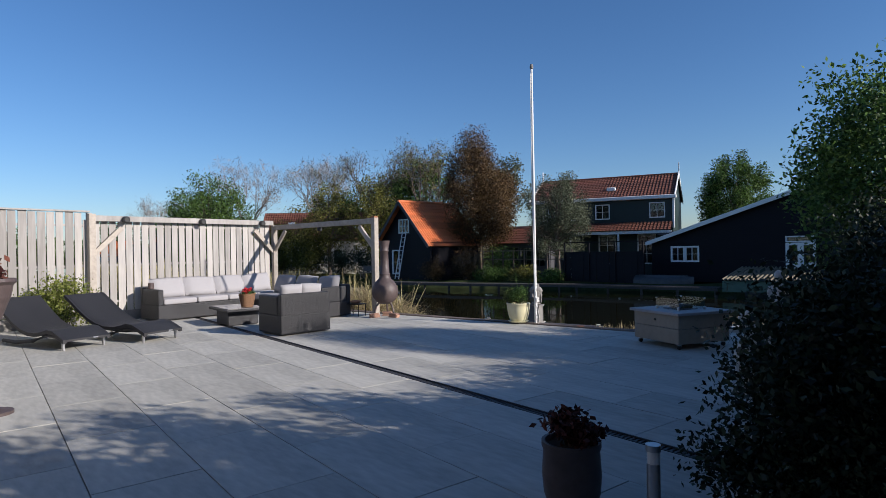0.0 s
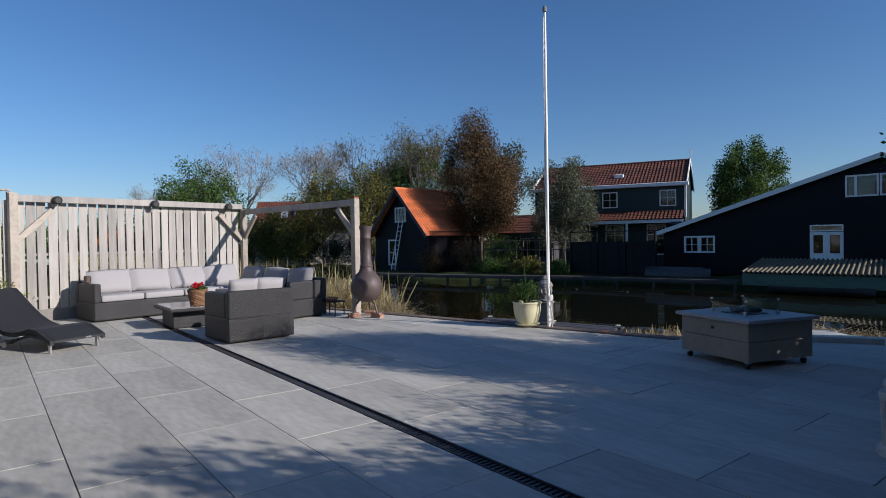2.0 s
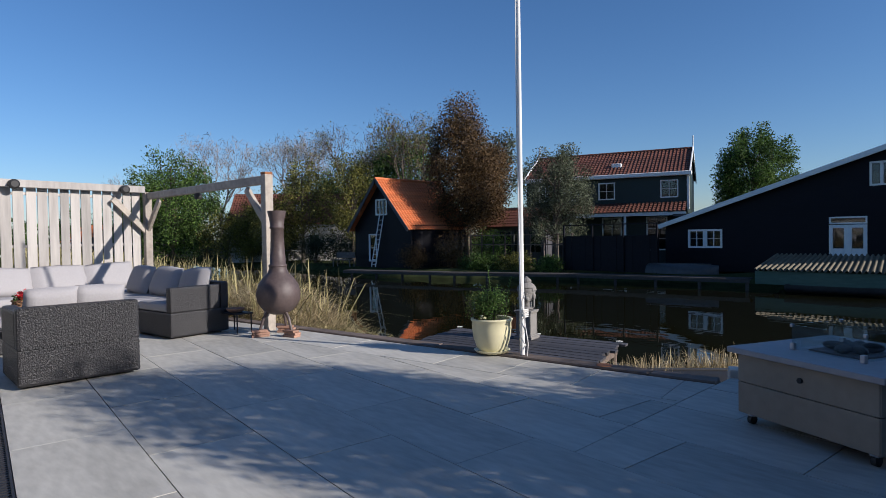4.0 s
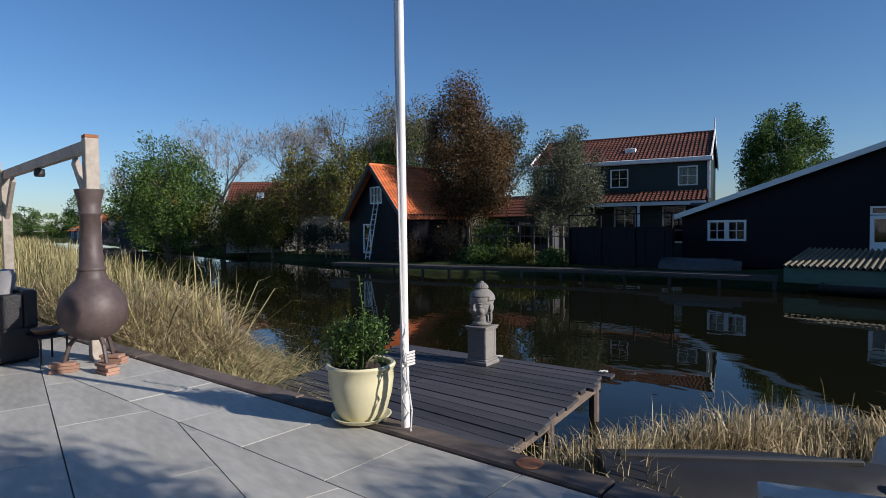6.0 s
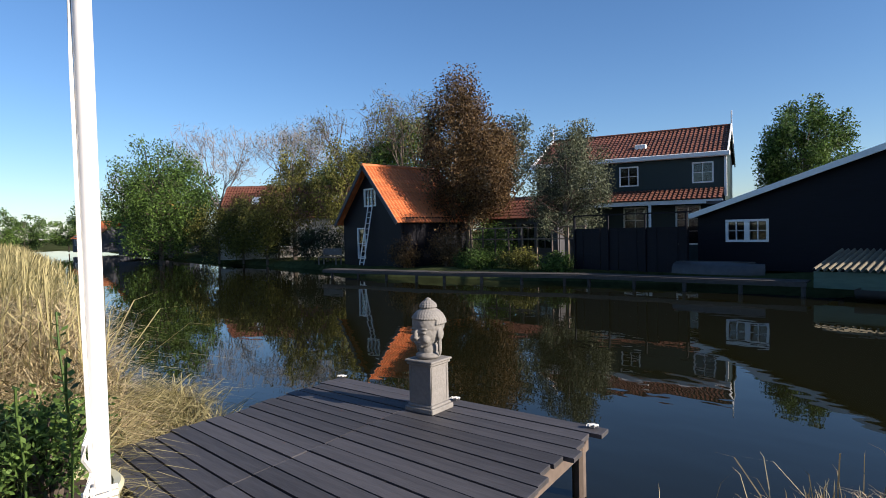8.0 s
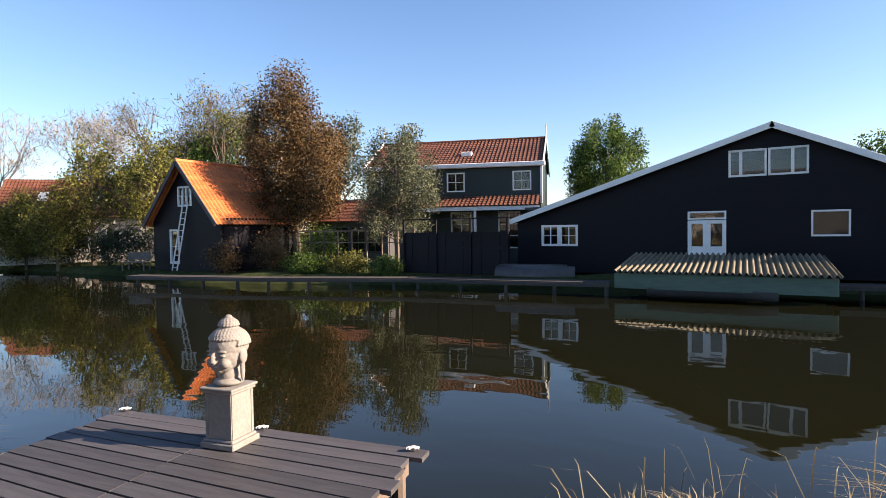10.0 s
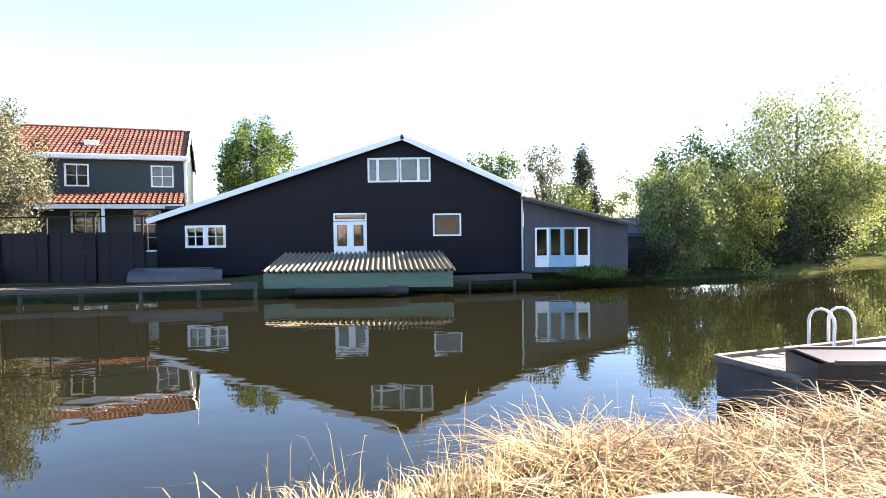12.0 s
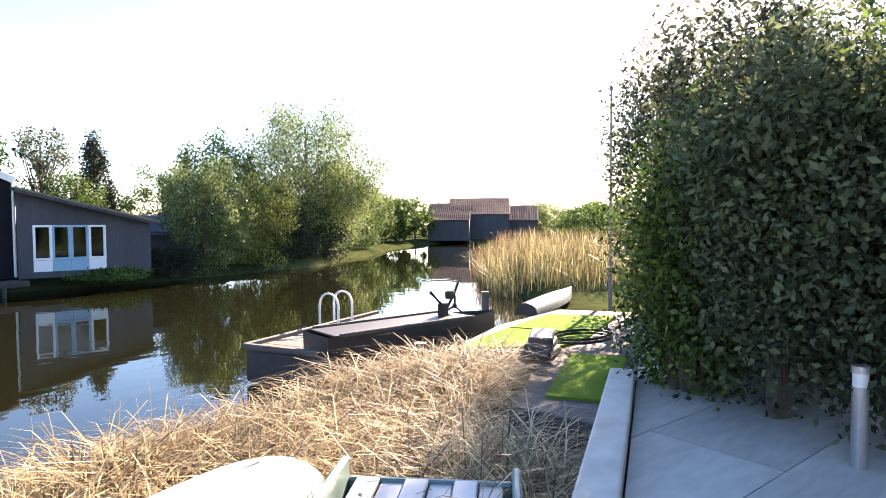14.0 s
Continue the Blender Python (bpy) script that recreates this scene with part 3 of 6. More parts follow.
def pergola():
    p = thing("pergola_frame", "weathered grey timber pergola frame with corner braces", "pergola")
    A, B = Vector((fence_x(6.85), 6.85, 0)), Vector((-10.52, 7.1, 0))
    C = FM @ Vector((0.12, -4.4, 0))
    A0 = FM @ Vector((0.12, 0.08, 0))
    an = math.degrees(math.atan2(B.y - A0.y, B.x - A0.x))
    fa = math.degrees(math.atan(0.134))
    for q in (A0, B):
        part("post", bx(0, 0, 1.07, 0.12, 0.12, 2.14, 0.006), BEAMM, p, m=pose(q.x, q.y, 0, 0, 0, an))
    part("post_end", bx(0, 0, 2.156, 0.118, 0.118, 0.035, 0.004), ENDGRAIN, p, "reddish sawn post end", m=pose(B.x, B.y, 0, 0, 0, an))
    part("post", bx(0, 0, 1.14, 0.13, 0.13, 2.28, 0.006), BEAMM, p, m=pose(C.x, C.y, 0, 0, 0, fa))
    d = (B - A0).length
    part("beam", bx(d / 2, 0, 2.07, d - 0.12, 0.07, 0.12, 0.005), BEAMM, p, m=pose(A0.x, A0.y, 0, 0, 0, an))
    part("beam", bx(0, -2.25, 2.19, 0.08, 4.4, 0.12, 0.005), FENCEM, p, m=FM @ pose(0.12, 0.08, 0))
    for q, ax in ((A0, 0), (B, 180)):
        part("brace", bx(0.27, 0, 1.71, 0.74, 0.055, 0.1, 0.005, Matrix.Translation((0.27, 0, 1.71)) @ Matrix.Rotation(radians(-45), 4, "Y") @ Matrix.Translation((-0.27, 0, -1.71))), BEAMM, p, m=pose(q.x, q.y, 0, 0, 0, an + ax))
    for s, t in ((0, -90), (-4.4, 90)):
        part("brace", bx(0.3, 0, 1.7, 0.85, 0.055, 0.1, 0.005, Matrix.Translation((0.3, 0, 1.7)) @ Matrix.Rotation(radians(-45), 4, "Y") @ Matrix.Translation((-0.3, 0, -1.7))), BEAMM, p, m=FM @ pose(0.12, s + (0.08 if s == 0 else 0), 0, 0, 0, t))
    for s in (-0.35, -2.0, -3.75):
        lamp = thing("wall_lamp", "small round dark lamp hung from the fence beam", "lamp", FM @ pose(0.19, s, 2.17), "lamps along the fence beam")
        part("housing", lathe([(0, -0.05), (0.06, -0.05), (0.075, -0.03), (0.075, 0.04), (0.05, 0.06), (0, 0.06)], 20), RUBBER, lamp, m=pose(0.02, 0, 0, 0, 90, 0))
        part("bracket", bx(-0.03, 0, 0.05, 0.04, 0.03, 0.05, 0.004), RUBBER, lamp)
    lamp = thing("wall_lamp", "small round dark lamp hung from the pergola beam", "lamp", pose(*(A0.lerp(B, 0.5) + Vector((0, 0, 1.97)))), "lamps along the fence beam")
    part("housing", lathe([(0, -0.06), (0.05, -0.06), (0.06, -0.03), (0.055, 0.03), (0, 0.04)], 20), RUBBER, lamp)


pergola()


# ---- flagpole and its pot ----
def flagpole():
    t = thing("flagpole", "white tapered flagpole with a halyard tied low down", "flagpole", pose(-6.84, 8.0, 0.05))
    smooth(part("pole", lathe([(0, -0.5), (0.026, -0.5), (0.025, 1.2), (0.023, 3.0), (0.019, 4.68), (0, 4.68)], 20), POLEM, t))
    smooth(part("finial", lathe([(0, 4.68), (0.03, 4.69), (0.035, 4.73), (0.022, 4.775), (0, 4.78)], 16), STONE, t, "grey knob"))
    bm = bmesh.new()
    rnd = random.Random(5)
    pts = [(0.031 * math.cos(a), 0.031 * math.sin(a), z) for z, a in ((4.6, 4.5), (3.5, 4.3), (2.2, 4.0), (1.6, 4.6), (0.9, 5.0), (0.45, 5.3))]
    tube_path(bm, pts, 0.006, 5)
    pts = [(0.045 + 0.02 * math.sin(k * 1.7), -0.04 + 0.015 * math.cos(k * 2.1), 0.62 - k * 0.045) for k in range(14)]
    tube_path(bm, pts, 0.007, 5)
    tube_path(bm, [(0.05, -0.03, 0.45), (0.07, -0.04, 0.3), (0.1, -0.03, 0.1), (0.085, -0.03, -0.03)], 0.006, 5)
    part("halyard", bm, ROPE, t)
    bm = bmesh.new()
    for k in range(5):
        rod(bm, (0.04, -0.055, 0.36 + 0.018 * k), (0.06, 0.03, 0.37 + 0.018 * k), 0.008, n=6)
    part("knot", bm, ROPE, t)


flagpole()


def cream_pot():
    t = thing("planter_pot", "cream glazed round pot on a saucer at the patio edge", "pot", pose(-7.17, 7.9, 0.022) @ Matrix.Scale(0.97, 4))
    smooth(part("saucer", lathe([(0, 0), (0.17, 0), (0.20, 0.028), (0.19, 0.03), (0.16, 0.012), (0, 0.012)], 36), CREAM, t))
    smooth(part("body", lathe([(0, 0.015), (0.14, 0.015), (0.17, 0.06), (0.203, 0.17), (0.217, 0.27), (0.215, 0.33), (0.226, 0.345), (0.232, 0.362), (0.222, 0.375), (0.2, 0.37), (0.195, 0.33), (0, 0.32)], 40), CREAM, t))
    part("soil", lathe([(0, 0.335), (0.194, 0.335), (0.194, 0.325)], 28), SOIL, t)
    shrub(-7.19, 7.92, 0.335, 0.36, 0.21, L_HERB, 3600, 0.022, 11, "bushy green herb plant growing in the cream pot", "potted_plant", clumps=45, stems=24, category="plant")
    shrub(-7.33, 7.83, 0.335, 0.30, 0.11, L_LIME, 1300, 0.02, 12, "feathery light green herb at the pot's rim", "potted_plant", clumps=18, stems=8, category="plant")
    rng = random.Random(5)
    for x, y, h, lean in ((-7.02, 7.95, 0.5, 0.10), (-7.24, 7.98, 0.6, -0.04), (-7.07, 7.84, 0.42, 0.05)):
        q = thing("herb_sprig", "single upright leafy sprig growing in the cream pot", "plant", pose(x, y, 0.335))
        bm = bmesh.new()
        tube_path(bm, [(lean * (k / 5) ** 2, 0.01 * math.sin(k), h * k / 5) for k in range(6)], 0.004, 5)
        part("stem", bm, L_HERB, q)
        bm = bmesh.new()
        for k in range(26):
            f = 0.3 + 0.7 * k / 26
            a = 2.4 * k + rng.uniform(-0.3, 0.3)
            c = Vector((lean * f * f, 0, h * f))
            d = Vector((math.cos(a), math.sin(a), 0.5)) * (0.055 - 0.025 * f)
            w = Vector((-math.sin(a), math.cos(a), 0.1)) * 0.011
            vs = [bm.verts.new(v) for v in (c, c + d * 0.5 + w, c + d, c + d * 0.5 - w)]
            bm.faces.new(vs)
        part("leaves", bm, L_HERB, q)


cream_pot()


# ---- chiminea ----
def chiminea():
    t = thing("chiminea", "brown cast-iron chiminea on three legs standing on bricks", "chiminea", pose(-10.04, 6.98, 0.088, 0, 0, -100) @ Matrix.Diagonal((0.96, 0.96, 0.94, 1)))
    smooth(part("bowl", lathe([(0, 0.20), (0.1, 0.205), (0.2, 0.26), (0.275, 0.37), (0.295, 0.48), (0.27, 0.6), (0.21, 0.7), (0.14, 0.77), (0.118, 0.83), (0.118, 0.86), (0.11, 0.86), (0, 0.85)], 40), IRON, t), 60)
    smooth(part("chimney", lathe([(0.105, 0.85), (0.122, 0.86), (0.122, 0.885), (0.105, 0.895), (0.092, 1.15), (0.085, 1.38), (0.098, 1.39), (0.098, 1.41), (0.09, 1.42), (0.1, 1.52), (0.12, 1.60), (0.124, 1.63), (0.105, 1.63), (0.075, 1.42), (0.08, 0.9)], 32), IRON, t), 60)
    bm = lathe([(0.09, 0), (0.12, 0), (0.125, 0.02), (0.115, 0.035), (0.09, 0.03)], 28)
    part("mouth_ring", bm, IRON, t, m=pose(0, -0.268, 0.46, 83, 0, 0))
    # The bowl is uncut; its dark inside is drawn as a black disc.
    part("mouth", lathe([(0, 0), (0.1, 0), (0.1, 0.012), (0, 0.012)], 28), RUBBER, t, "flat black disc standing in for the dark hollow of the mouth", m=pose(0, -0.27, 0.46, 83, 0, 0))
    for k in range(3):
        a = radians(90 + 120 * k + 20)
        bm = bmesh.new()
        tube_path(bm, [(0.13 * math.cos(a), 0.13 * math.sin(a), 0.25), (0.2 * math.cos(a), 0.2 * math.sin(a), 0.16), (0.25 * math.cos(a), 0.25 * math.sin(a), 0)], 0.024, 7, 0.018)
        part("leg", bm, IRON, t)
    for k in range(3):
        a = radians(90 + 120 * k + 20 - 100)
        b = thing("paving_brick", "old clay brick laid under the chiminea's leg", "brick", pose(-10.04 + 0.24 * math.cos(a), 6.98 + 0.24 * math.sin(a), 0.0, 0, 0, 12 + 30 * k), "bricks under the chiminea")
        part("brick", bx(0, 0, 0.014, 0.22, 0.11, 0.028, 0.004), BRICKM, b)
        part("brick", bx(0.01, 0.008, 0.044, 0.21, 0.105, 0.03, 0.004), BRICKM, b)
        part("brick", bx(-0.008, -0.004, 0.074, 0.2, 0.1, 0.028, 0.004), BRICKM, b)


chiminea()


# ---- lounge set ----
def rounded(sx, sy, sz, r):
    bm = bmesh.new()
    box(bm, 0, 0, 0, sx, sy, sz, r, seg=3)
    return bm


def cushion(sx, sy, sz):
    """A plump cushion: thick in the middle, thin at the seam."""
    bm = bmesh.new()
    n = 10
    for sgn in (1, -1):
        g = [[None] * (n + 1) for _ in range(n + 1)]
        for i in range(n + 1):
            for j in range(n + 1):
                u, v = 2 * i / n - 1, 2 * j / n - 1
                k = ((1 - abs(u) ** 4) * (1 - abs(v) ** 4)) ** 0.45
                pinch = 1 - 0.05 * (1 - abs(abs(u) - abs(v)))
                g[i][j] = bm.verts.new((u * sx / 2 * pinch, v * sy / 2 * pinch, sgn * (0.006 + k * sz / 2)))
        for i in range(n):
            for j in range(n):
                f = (g[i][j], g[i + 1][j], g[i + 1][j + 1], g[i][j + 1])
                bm.faces.new(f if sgn > 0 else f[::-1])
    bmesh.ops.remove_doubles(bm, verts=bm.verts, dist=0.0131)
    bmesh.ops.recalc_face_normals(bm, faces=bm.faces)
    return bm


def weave(bm, w, h):
    """Fine horizontal strands over a panel of that size in the x-z plane."""
    rows, cols = int(h / 0.022), int(w / 0.05)
    for r in range(rows):
        for c in range(cols):
            x = -w / 2 + (c + 0.5 + 0.5 * (r % 2)) * w / cols
            if x + 0.02 < w / 2:
                box(bm, x, 0, -h / 2 + (r + 0.5) * h / rows, w / cols * 0.82, 0.006, h / rows * 0.72)
    return bm


def rattan_unit(name, label, m, w, d, arms=(True, True), back=True, seats=1, category="sofa", weave_back=False):
    """A wicker seat that faces its own -y; w along x."""
    t = thing(name, label, category, m, "rattan lounge set")
    part("base", bx(0, 0, 0.165, w, d, 0.29, 0.02, seg=2), RATTAN, t)
    if back:
        part("backrest", bx(0, d / 2 - 0.06, 0.47, w, 0.12, 0.34, 0.025, seg=2), RATTAN, t)
    for side, on in zip((-1, 1), arms):
        if on:
            part("armrest", bx(side * (w / 2 - 0.06), -0.06, 0.455, 0.12, d - 0.12, 0.31, 0.025, seg=2), RATTAN, t)
    if weave_back:
        part("weave", weave(bmesh.new(), w - 0.04, 0.60), RATTAN, t, m=pose(0, d / 2 + 0.002, 0.34))
        part("weave", weave(bmesh.new(), d - 0.04, 0.55), RATTAN, t, m=pose(-w / 2 - 0.002, 0, 0.31, 0, 0, 90))
    inner = w - 0.12 * (arms[0] + arms[1])
    x0 = -w / 2 + 0.12 * arms[0]
    for k in range(seats):
        x = x0 + inner * (k + 0.5) / seats
        smooth(part("seat_cushion", rounded(inner / seats - 0.015, d - 0.13, 0.11, 0.035), CUSH, t, m=pose(x, -0.06, 0.365)), 60)
    return t, x0, inner


def lounge():
    fa = math.degrees(math.atan(0.134))
    rnd = random.Random(9)
    t, x0, inner = rattan_unit("rattan_sofa", "long dark rattan sofa with pale grey cushions along the fence", FM @ pose(0.72, -1.95, 0, 0, 0, 90) @ Matrix.Diagonal((1, 1, 1.1, 1)), 3.15, 0.82, (True, False), True, 4)
    for k in range(4):
        x = x0 + inner * (k + 0.5) / 4
        smooth(part("back_cushion", cushion(0.78, 0.44, 0.17), CUSH, t, m=pose(x, 0.2, 0.61, 68 + rnd.uniform(-4, 4), rnd.uniform(-3, 3), 0)), 80)
    t, x0, inner = rattan_unit("rattan_sofa", "dark rattan corner sofa with grey cushions beside the water", pose(-12.0, 6.1, 0, 0, 0, math.degrees(EA)) @ Matrix.Diagonal((1, 1, 1.08, 1)), 2.4, 0.82, (False, True), True, 3)
    for k in range(3):
        x = x0 + inner * (k + 0.5) / 3
        smooth(part("back_cushion", cushion(0.72, 0.44, 0.17), CUSH, t, m=pose(x, 0.2, 0.61, 66 + rnd.uniform(-5, 5), rnd.uniform(-5, 5), rnd.uniform(-4, 4))), 80)
    t, x0, inner = rattan_unit("rattan_armchair", "dark woven rattan armchair with grey cushions, its back to the terrace", pose(-9.52, 4.53, 0, 0, 0, -90) @ Matrix.Diagonal((1.05, 1.04, 1.1, 1)), 0.92, 0.78, (True, True), True, 1, "armchair", True)
    for k in range(2):
        smooth(part("back_cushion", cushion(0.42, 0.34, 0.16), CUSH, t, m=pose(-0.18 + 0.36 * k, 0.19, 0.62, 74, rnd.uniform(-4, 4), 0)), 80)
    smooth(part("back_cushion", cushion(0.4, 0.36, 0.14), CUSH, t, m=pose(0.0, 0.05, 0.60, 55, 6, 0)), 80)
    t = thing("coffee_table", "low dark rattan coffee table with a stone-look top", "table", pose(-11.55, 4.4, 0, 0, 0, -6), "rattan lounge set")
    part("base", bx(0, 0, 0.15, 0.72, 0.6, 0.3, 0.02, seg=2), RATTAN, t)
    part("rim", bx(0, 0, 0.305, 1.12, 0.78, 0.05, 0.012, seg=2), RATTAN, t)
    part("tabletop", bx(0, 0, 0.336, 1.06, 0.72, 0.016, 0.003), material("mottled_glass_top", (0.2, 0.19, 0.18), 0.15, 0.5, 60, 3, 0.02), t, "mottled glossy grey top")
    b = thing("flower_basket", "woven wicker basket filled with red flowers on the low table", "basket", pose(-11.25, 4.47, 0.345))
    bm = bmesh.new()
    for k in range(13):
        r = 0.105 + 0.045 * k / 12
        n = 22
        tube_path(bm, [((r + 0.006 * (-1) ** (j + k)) * math.cos(2 * math.pi * j / n), (r + 0.006 * (-1) ** (j + k)) * math.sin(2 * math.pi * j / n), 0.012 + k * 0.02) for j in range(n + 1)], 0.0105, 5)
    part("weave", bm, WICKER, b)
    part("liner", lathe([(0, 0.01), (0.1, 0.01), (0.14, 0.24), (0, 0.24)], 20), SOIL, b)
    rng = np.random.default_rng(3)
    leaf_cloud("foliage", [(0, 0, 0.28)], (0.07, 0.07, 0.03), 180, 0.05, L_GREEN, b, rng)
    leaf_cloud("blossom", [(0.03, 0.0, 0.33), (-0.05, 0.03, 0.32), (0.05, -0.05, 0.31)], (0.035, 0.035, 0.02), 320, 0.034, REDFL, b, rng, aspect=1.2)
    v = thing("lantern", "small dark lantern on the sofa's end", "lantern", FM @ pose(0.66, -3.45, 0.678))
    part("body", lathe([(0, 0), (0.055, 0), (0.06, 0.02), (0.06, 0.11), (0.045, 0.13), (0, 0.13)], 16), IRON, v)


lounge()


def lounger():
    """A wave-shaped sun lounger; its foot end points along its own +x."""
    t = thing("sun_lounger", "low wave-shaped black sun lounger with steel feet", "lounger", None, "sun loungers by the fence")
    prof = [(-1.0, 0.70), (-0.8, 0.58), (-0.6, 0.45), (-0.4, 0.34), (-0.2, 0.265), (0, 0.225), (0.2, 0.22), (0.38, 0.25), (0.52, 0.285), (0.66, 0.275), (0.82, 0.215), (0.95, 0.16)]
    for name, w0, w1, th, mat in (("sling", -0.30, 0.30, 0.028, MESHF), ("side_rail", 0.29, 0.34, 0.055, MESHF), ("side_rail", -0.34, -0.29, 0.055, MESHF)):
        bm = bmesh.new()
        rows = []
        for x, z in prof:
            rows.append([bm.verts.new((x, w0, z - th)), bm.verts.new((x, w1, z - th)), bm.verts.new((x, w1, z)), bm.verts.new((x, w0, z))])
        for a, b in zip(rows, rows[1:]):
            for k in range(4):
                bm.faces.new((a[k], a[(k + 1) % 4], b[(k + 1) % 4], b[k]))
        bm.faces.new(rows[0])
        bm.faces.new(rows[-1][::-1])
        bmesh.ops.recalc_face_normals(bm, faces=bm.faces)
        smooth(part(name, bm, mat, t), 60)
    for s in (-1, 1):
        bm = bmesh.new()
        tube_path(bm, [(-0.75, s * 0.31, 0.06), (-0.4, s * 0.31, 0.05), (0.1, s * 0.31, 0.1), (0.5, s * 0.31, 0.2), (0.75, s * 0.31, 0.19)], 0.03, 6)
        part("base_rail", bm, MESHF, t)
        part("foot", bx(0.86, s * 0.29, 0.07, 0.04, 0.03, 0.14, 0.004), STEEL, t, "steel foot")
        part("foot", bx(-0.72, s * 0.29, 0.02, 0.04, 0.03, 0.05, 0.004), STEEL, t, "steel foot")
    part("badge", bx(0.955, 0.12, 0.15, 0.006, 0.07, 0.02, 0.002), STEEL, t, "small pale maker's plate", m=pose(0, 0, 0.0))
    return t


SL = lounger()
SL.matrix_basis = pose(-11.2, 2.22, 0, 0, 0, 20) @ Matrix.Scale(1.05, 4)
copy_thing(SL, pose(-11.34, 1.2, 0, 0, 0, 17))


# ---- fire table ----
def fire_table():
    t = thing("fire_table", "square taupe wooden fire table on castors with glass wind guard", "table", pose(-3.88, 7.5, 0, 0, 0, -23) @ Matrix.Diagonal((0.97, 0.97, 1.02, 1)))
    for k in range(4):
        for z0, z1 in ((0.075, 0.27), (0.275, 0.455)):
            part("panel", bx(0, -0.452, (z0 + z1) / 2, 0.915, 0.022, z1 - z0, 0.003), FIREWOOD, t, m=pose(0, 0, 0, 0, 0, 90 * k))
    part("core", bx(0, 0, 0.265, 0.87, 0.87, 0.36), RUBBER, t)
    part("tabletop", bx(0, 0, 0.475, 1.02, 1.02, 0.036, 0.004), FIRETOP, t)
    for a, b in ((-1, -1), (1, -1), (1, 1), (-1, 1)):
        c = part("castor", bx(a * 0.4, b * 0.4, 0.062, 0.05, 0.05, 0.02, 0.004), STEEL, t)
        part("wheel", rod(bmesh.new(), (a * 0.4 - 0.015, b * 0.4, 0.03), (a * 0.4 + 0.015, b * 0.4, 0.03), 0.03, n=16), RUBBER, c)
    part("burner_tray", bx(0, 0, 0.497, 0.34, 0.34, 0.012, 0.003), IRON, t)
    rnd = random.Random(6)
    for k in range(7):
        a = k * 2.4
        bm = bmesh.new()
        bmesh.ops.create_icosphere(bm, subdivisions=2, radius=1, matrix=Matrix.Translation((0.1 * math.cos(a) * (k > 0), 0.1 * math.sin(a) * (k > 0), 0.525)) @ Matrix.Rotation(a, 4, "Z") @ Matrix.Diagonal((rnd.uniform(.05, .09), rnd.uniform(.03, .05), rnd.uniform(.02, .035), 1)))
        part("lava_stone", bm, RUBBER, t)
    for k in range(4):
        p = part("glass_panel", bx(0, -0.24, 0.575, 0.46, 0.006, 0.15, 0.001), CLEAR, t, m=pose(0, 0, 0, 0, 0, 90 * k))
        p.visible_shadow = False
        part("clip", bx(0.225, -0.235, 0.515, 0.03, 0.03, 0.045, 0.003), STEEL, t, m=pose(0, 0, 0, 0, 0, 90 * k))
        part("clip", bx(0.235, -0.235, 0.645, 0.022, 0.022, 0.02, 0.003), STEEL, t, m=pose(0, 0, 0, 0, 0, 90 * k))
    part("knob", rod(bmesh.new(), (0.0, -0.462, 0.37), (0, -0.478, 0.37), 0.016, n=14), RUBBER, t)


fire_table()


# ---- statues, bollards and planter along the shrubs ----
def blob(bm, c, r, m=None):
    mm = Matrix.Translation(c) @ (m or Matrix()) @ Matrix.Diagonal((*r, 1))
    bmesh.ops.create_icosphere(bm, subdivisions=3, radius=1, matrix=mm)


def statue_mesh(name, shapes, mat, m, label, voxel=0.012):
    bm = bmesh.new()
    for c, r in shapes:
        blob(bm, c, r)
    ob = mesh(name, bm, mat, None, m)
    rm = ob.modifiers.new("remesh", "REMESH")
    rm.mode, rm.voxel_size, rm.use_smooth_shade = "VOXEL", voxel, True
    sm = ob.modifiers.new("smooth", "SMOOTH")
    sm.iterations = 3
    return tagged(ob, label, "statue")


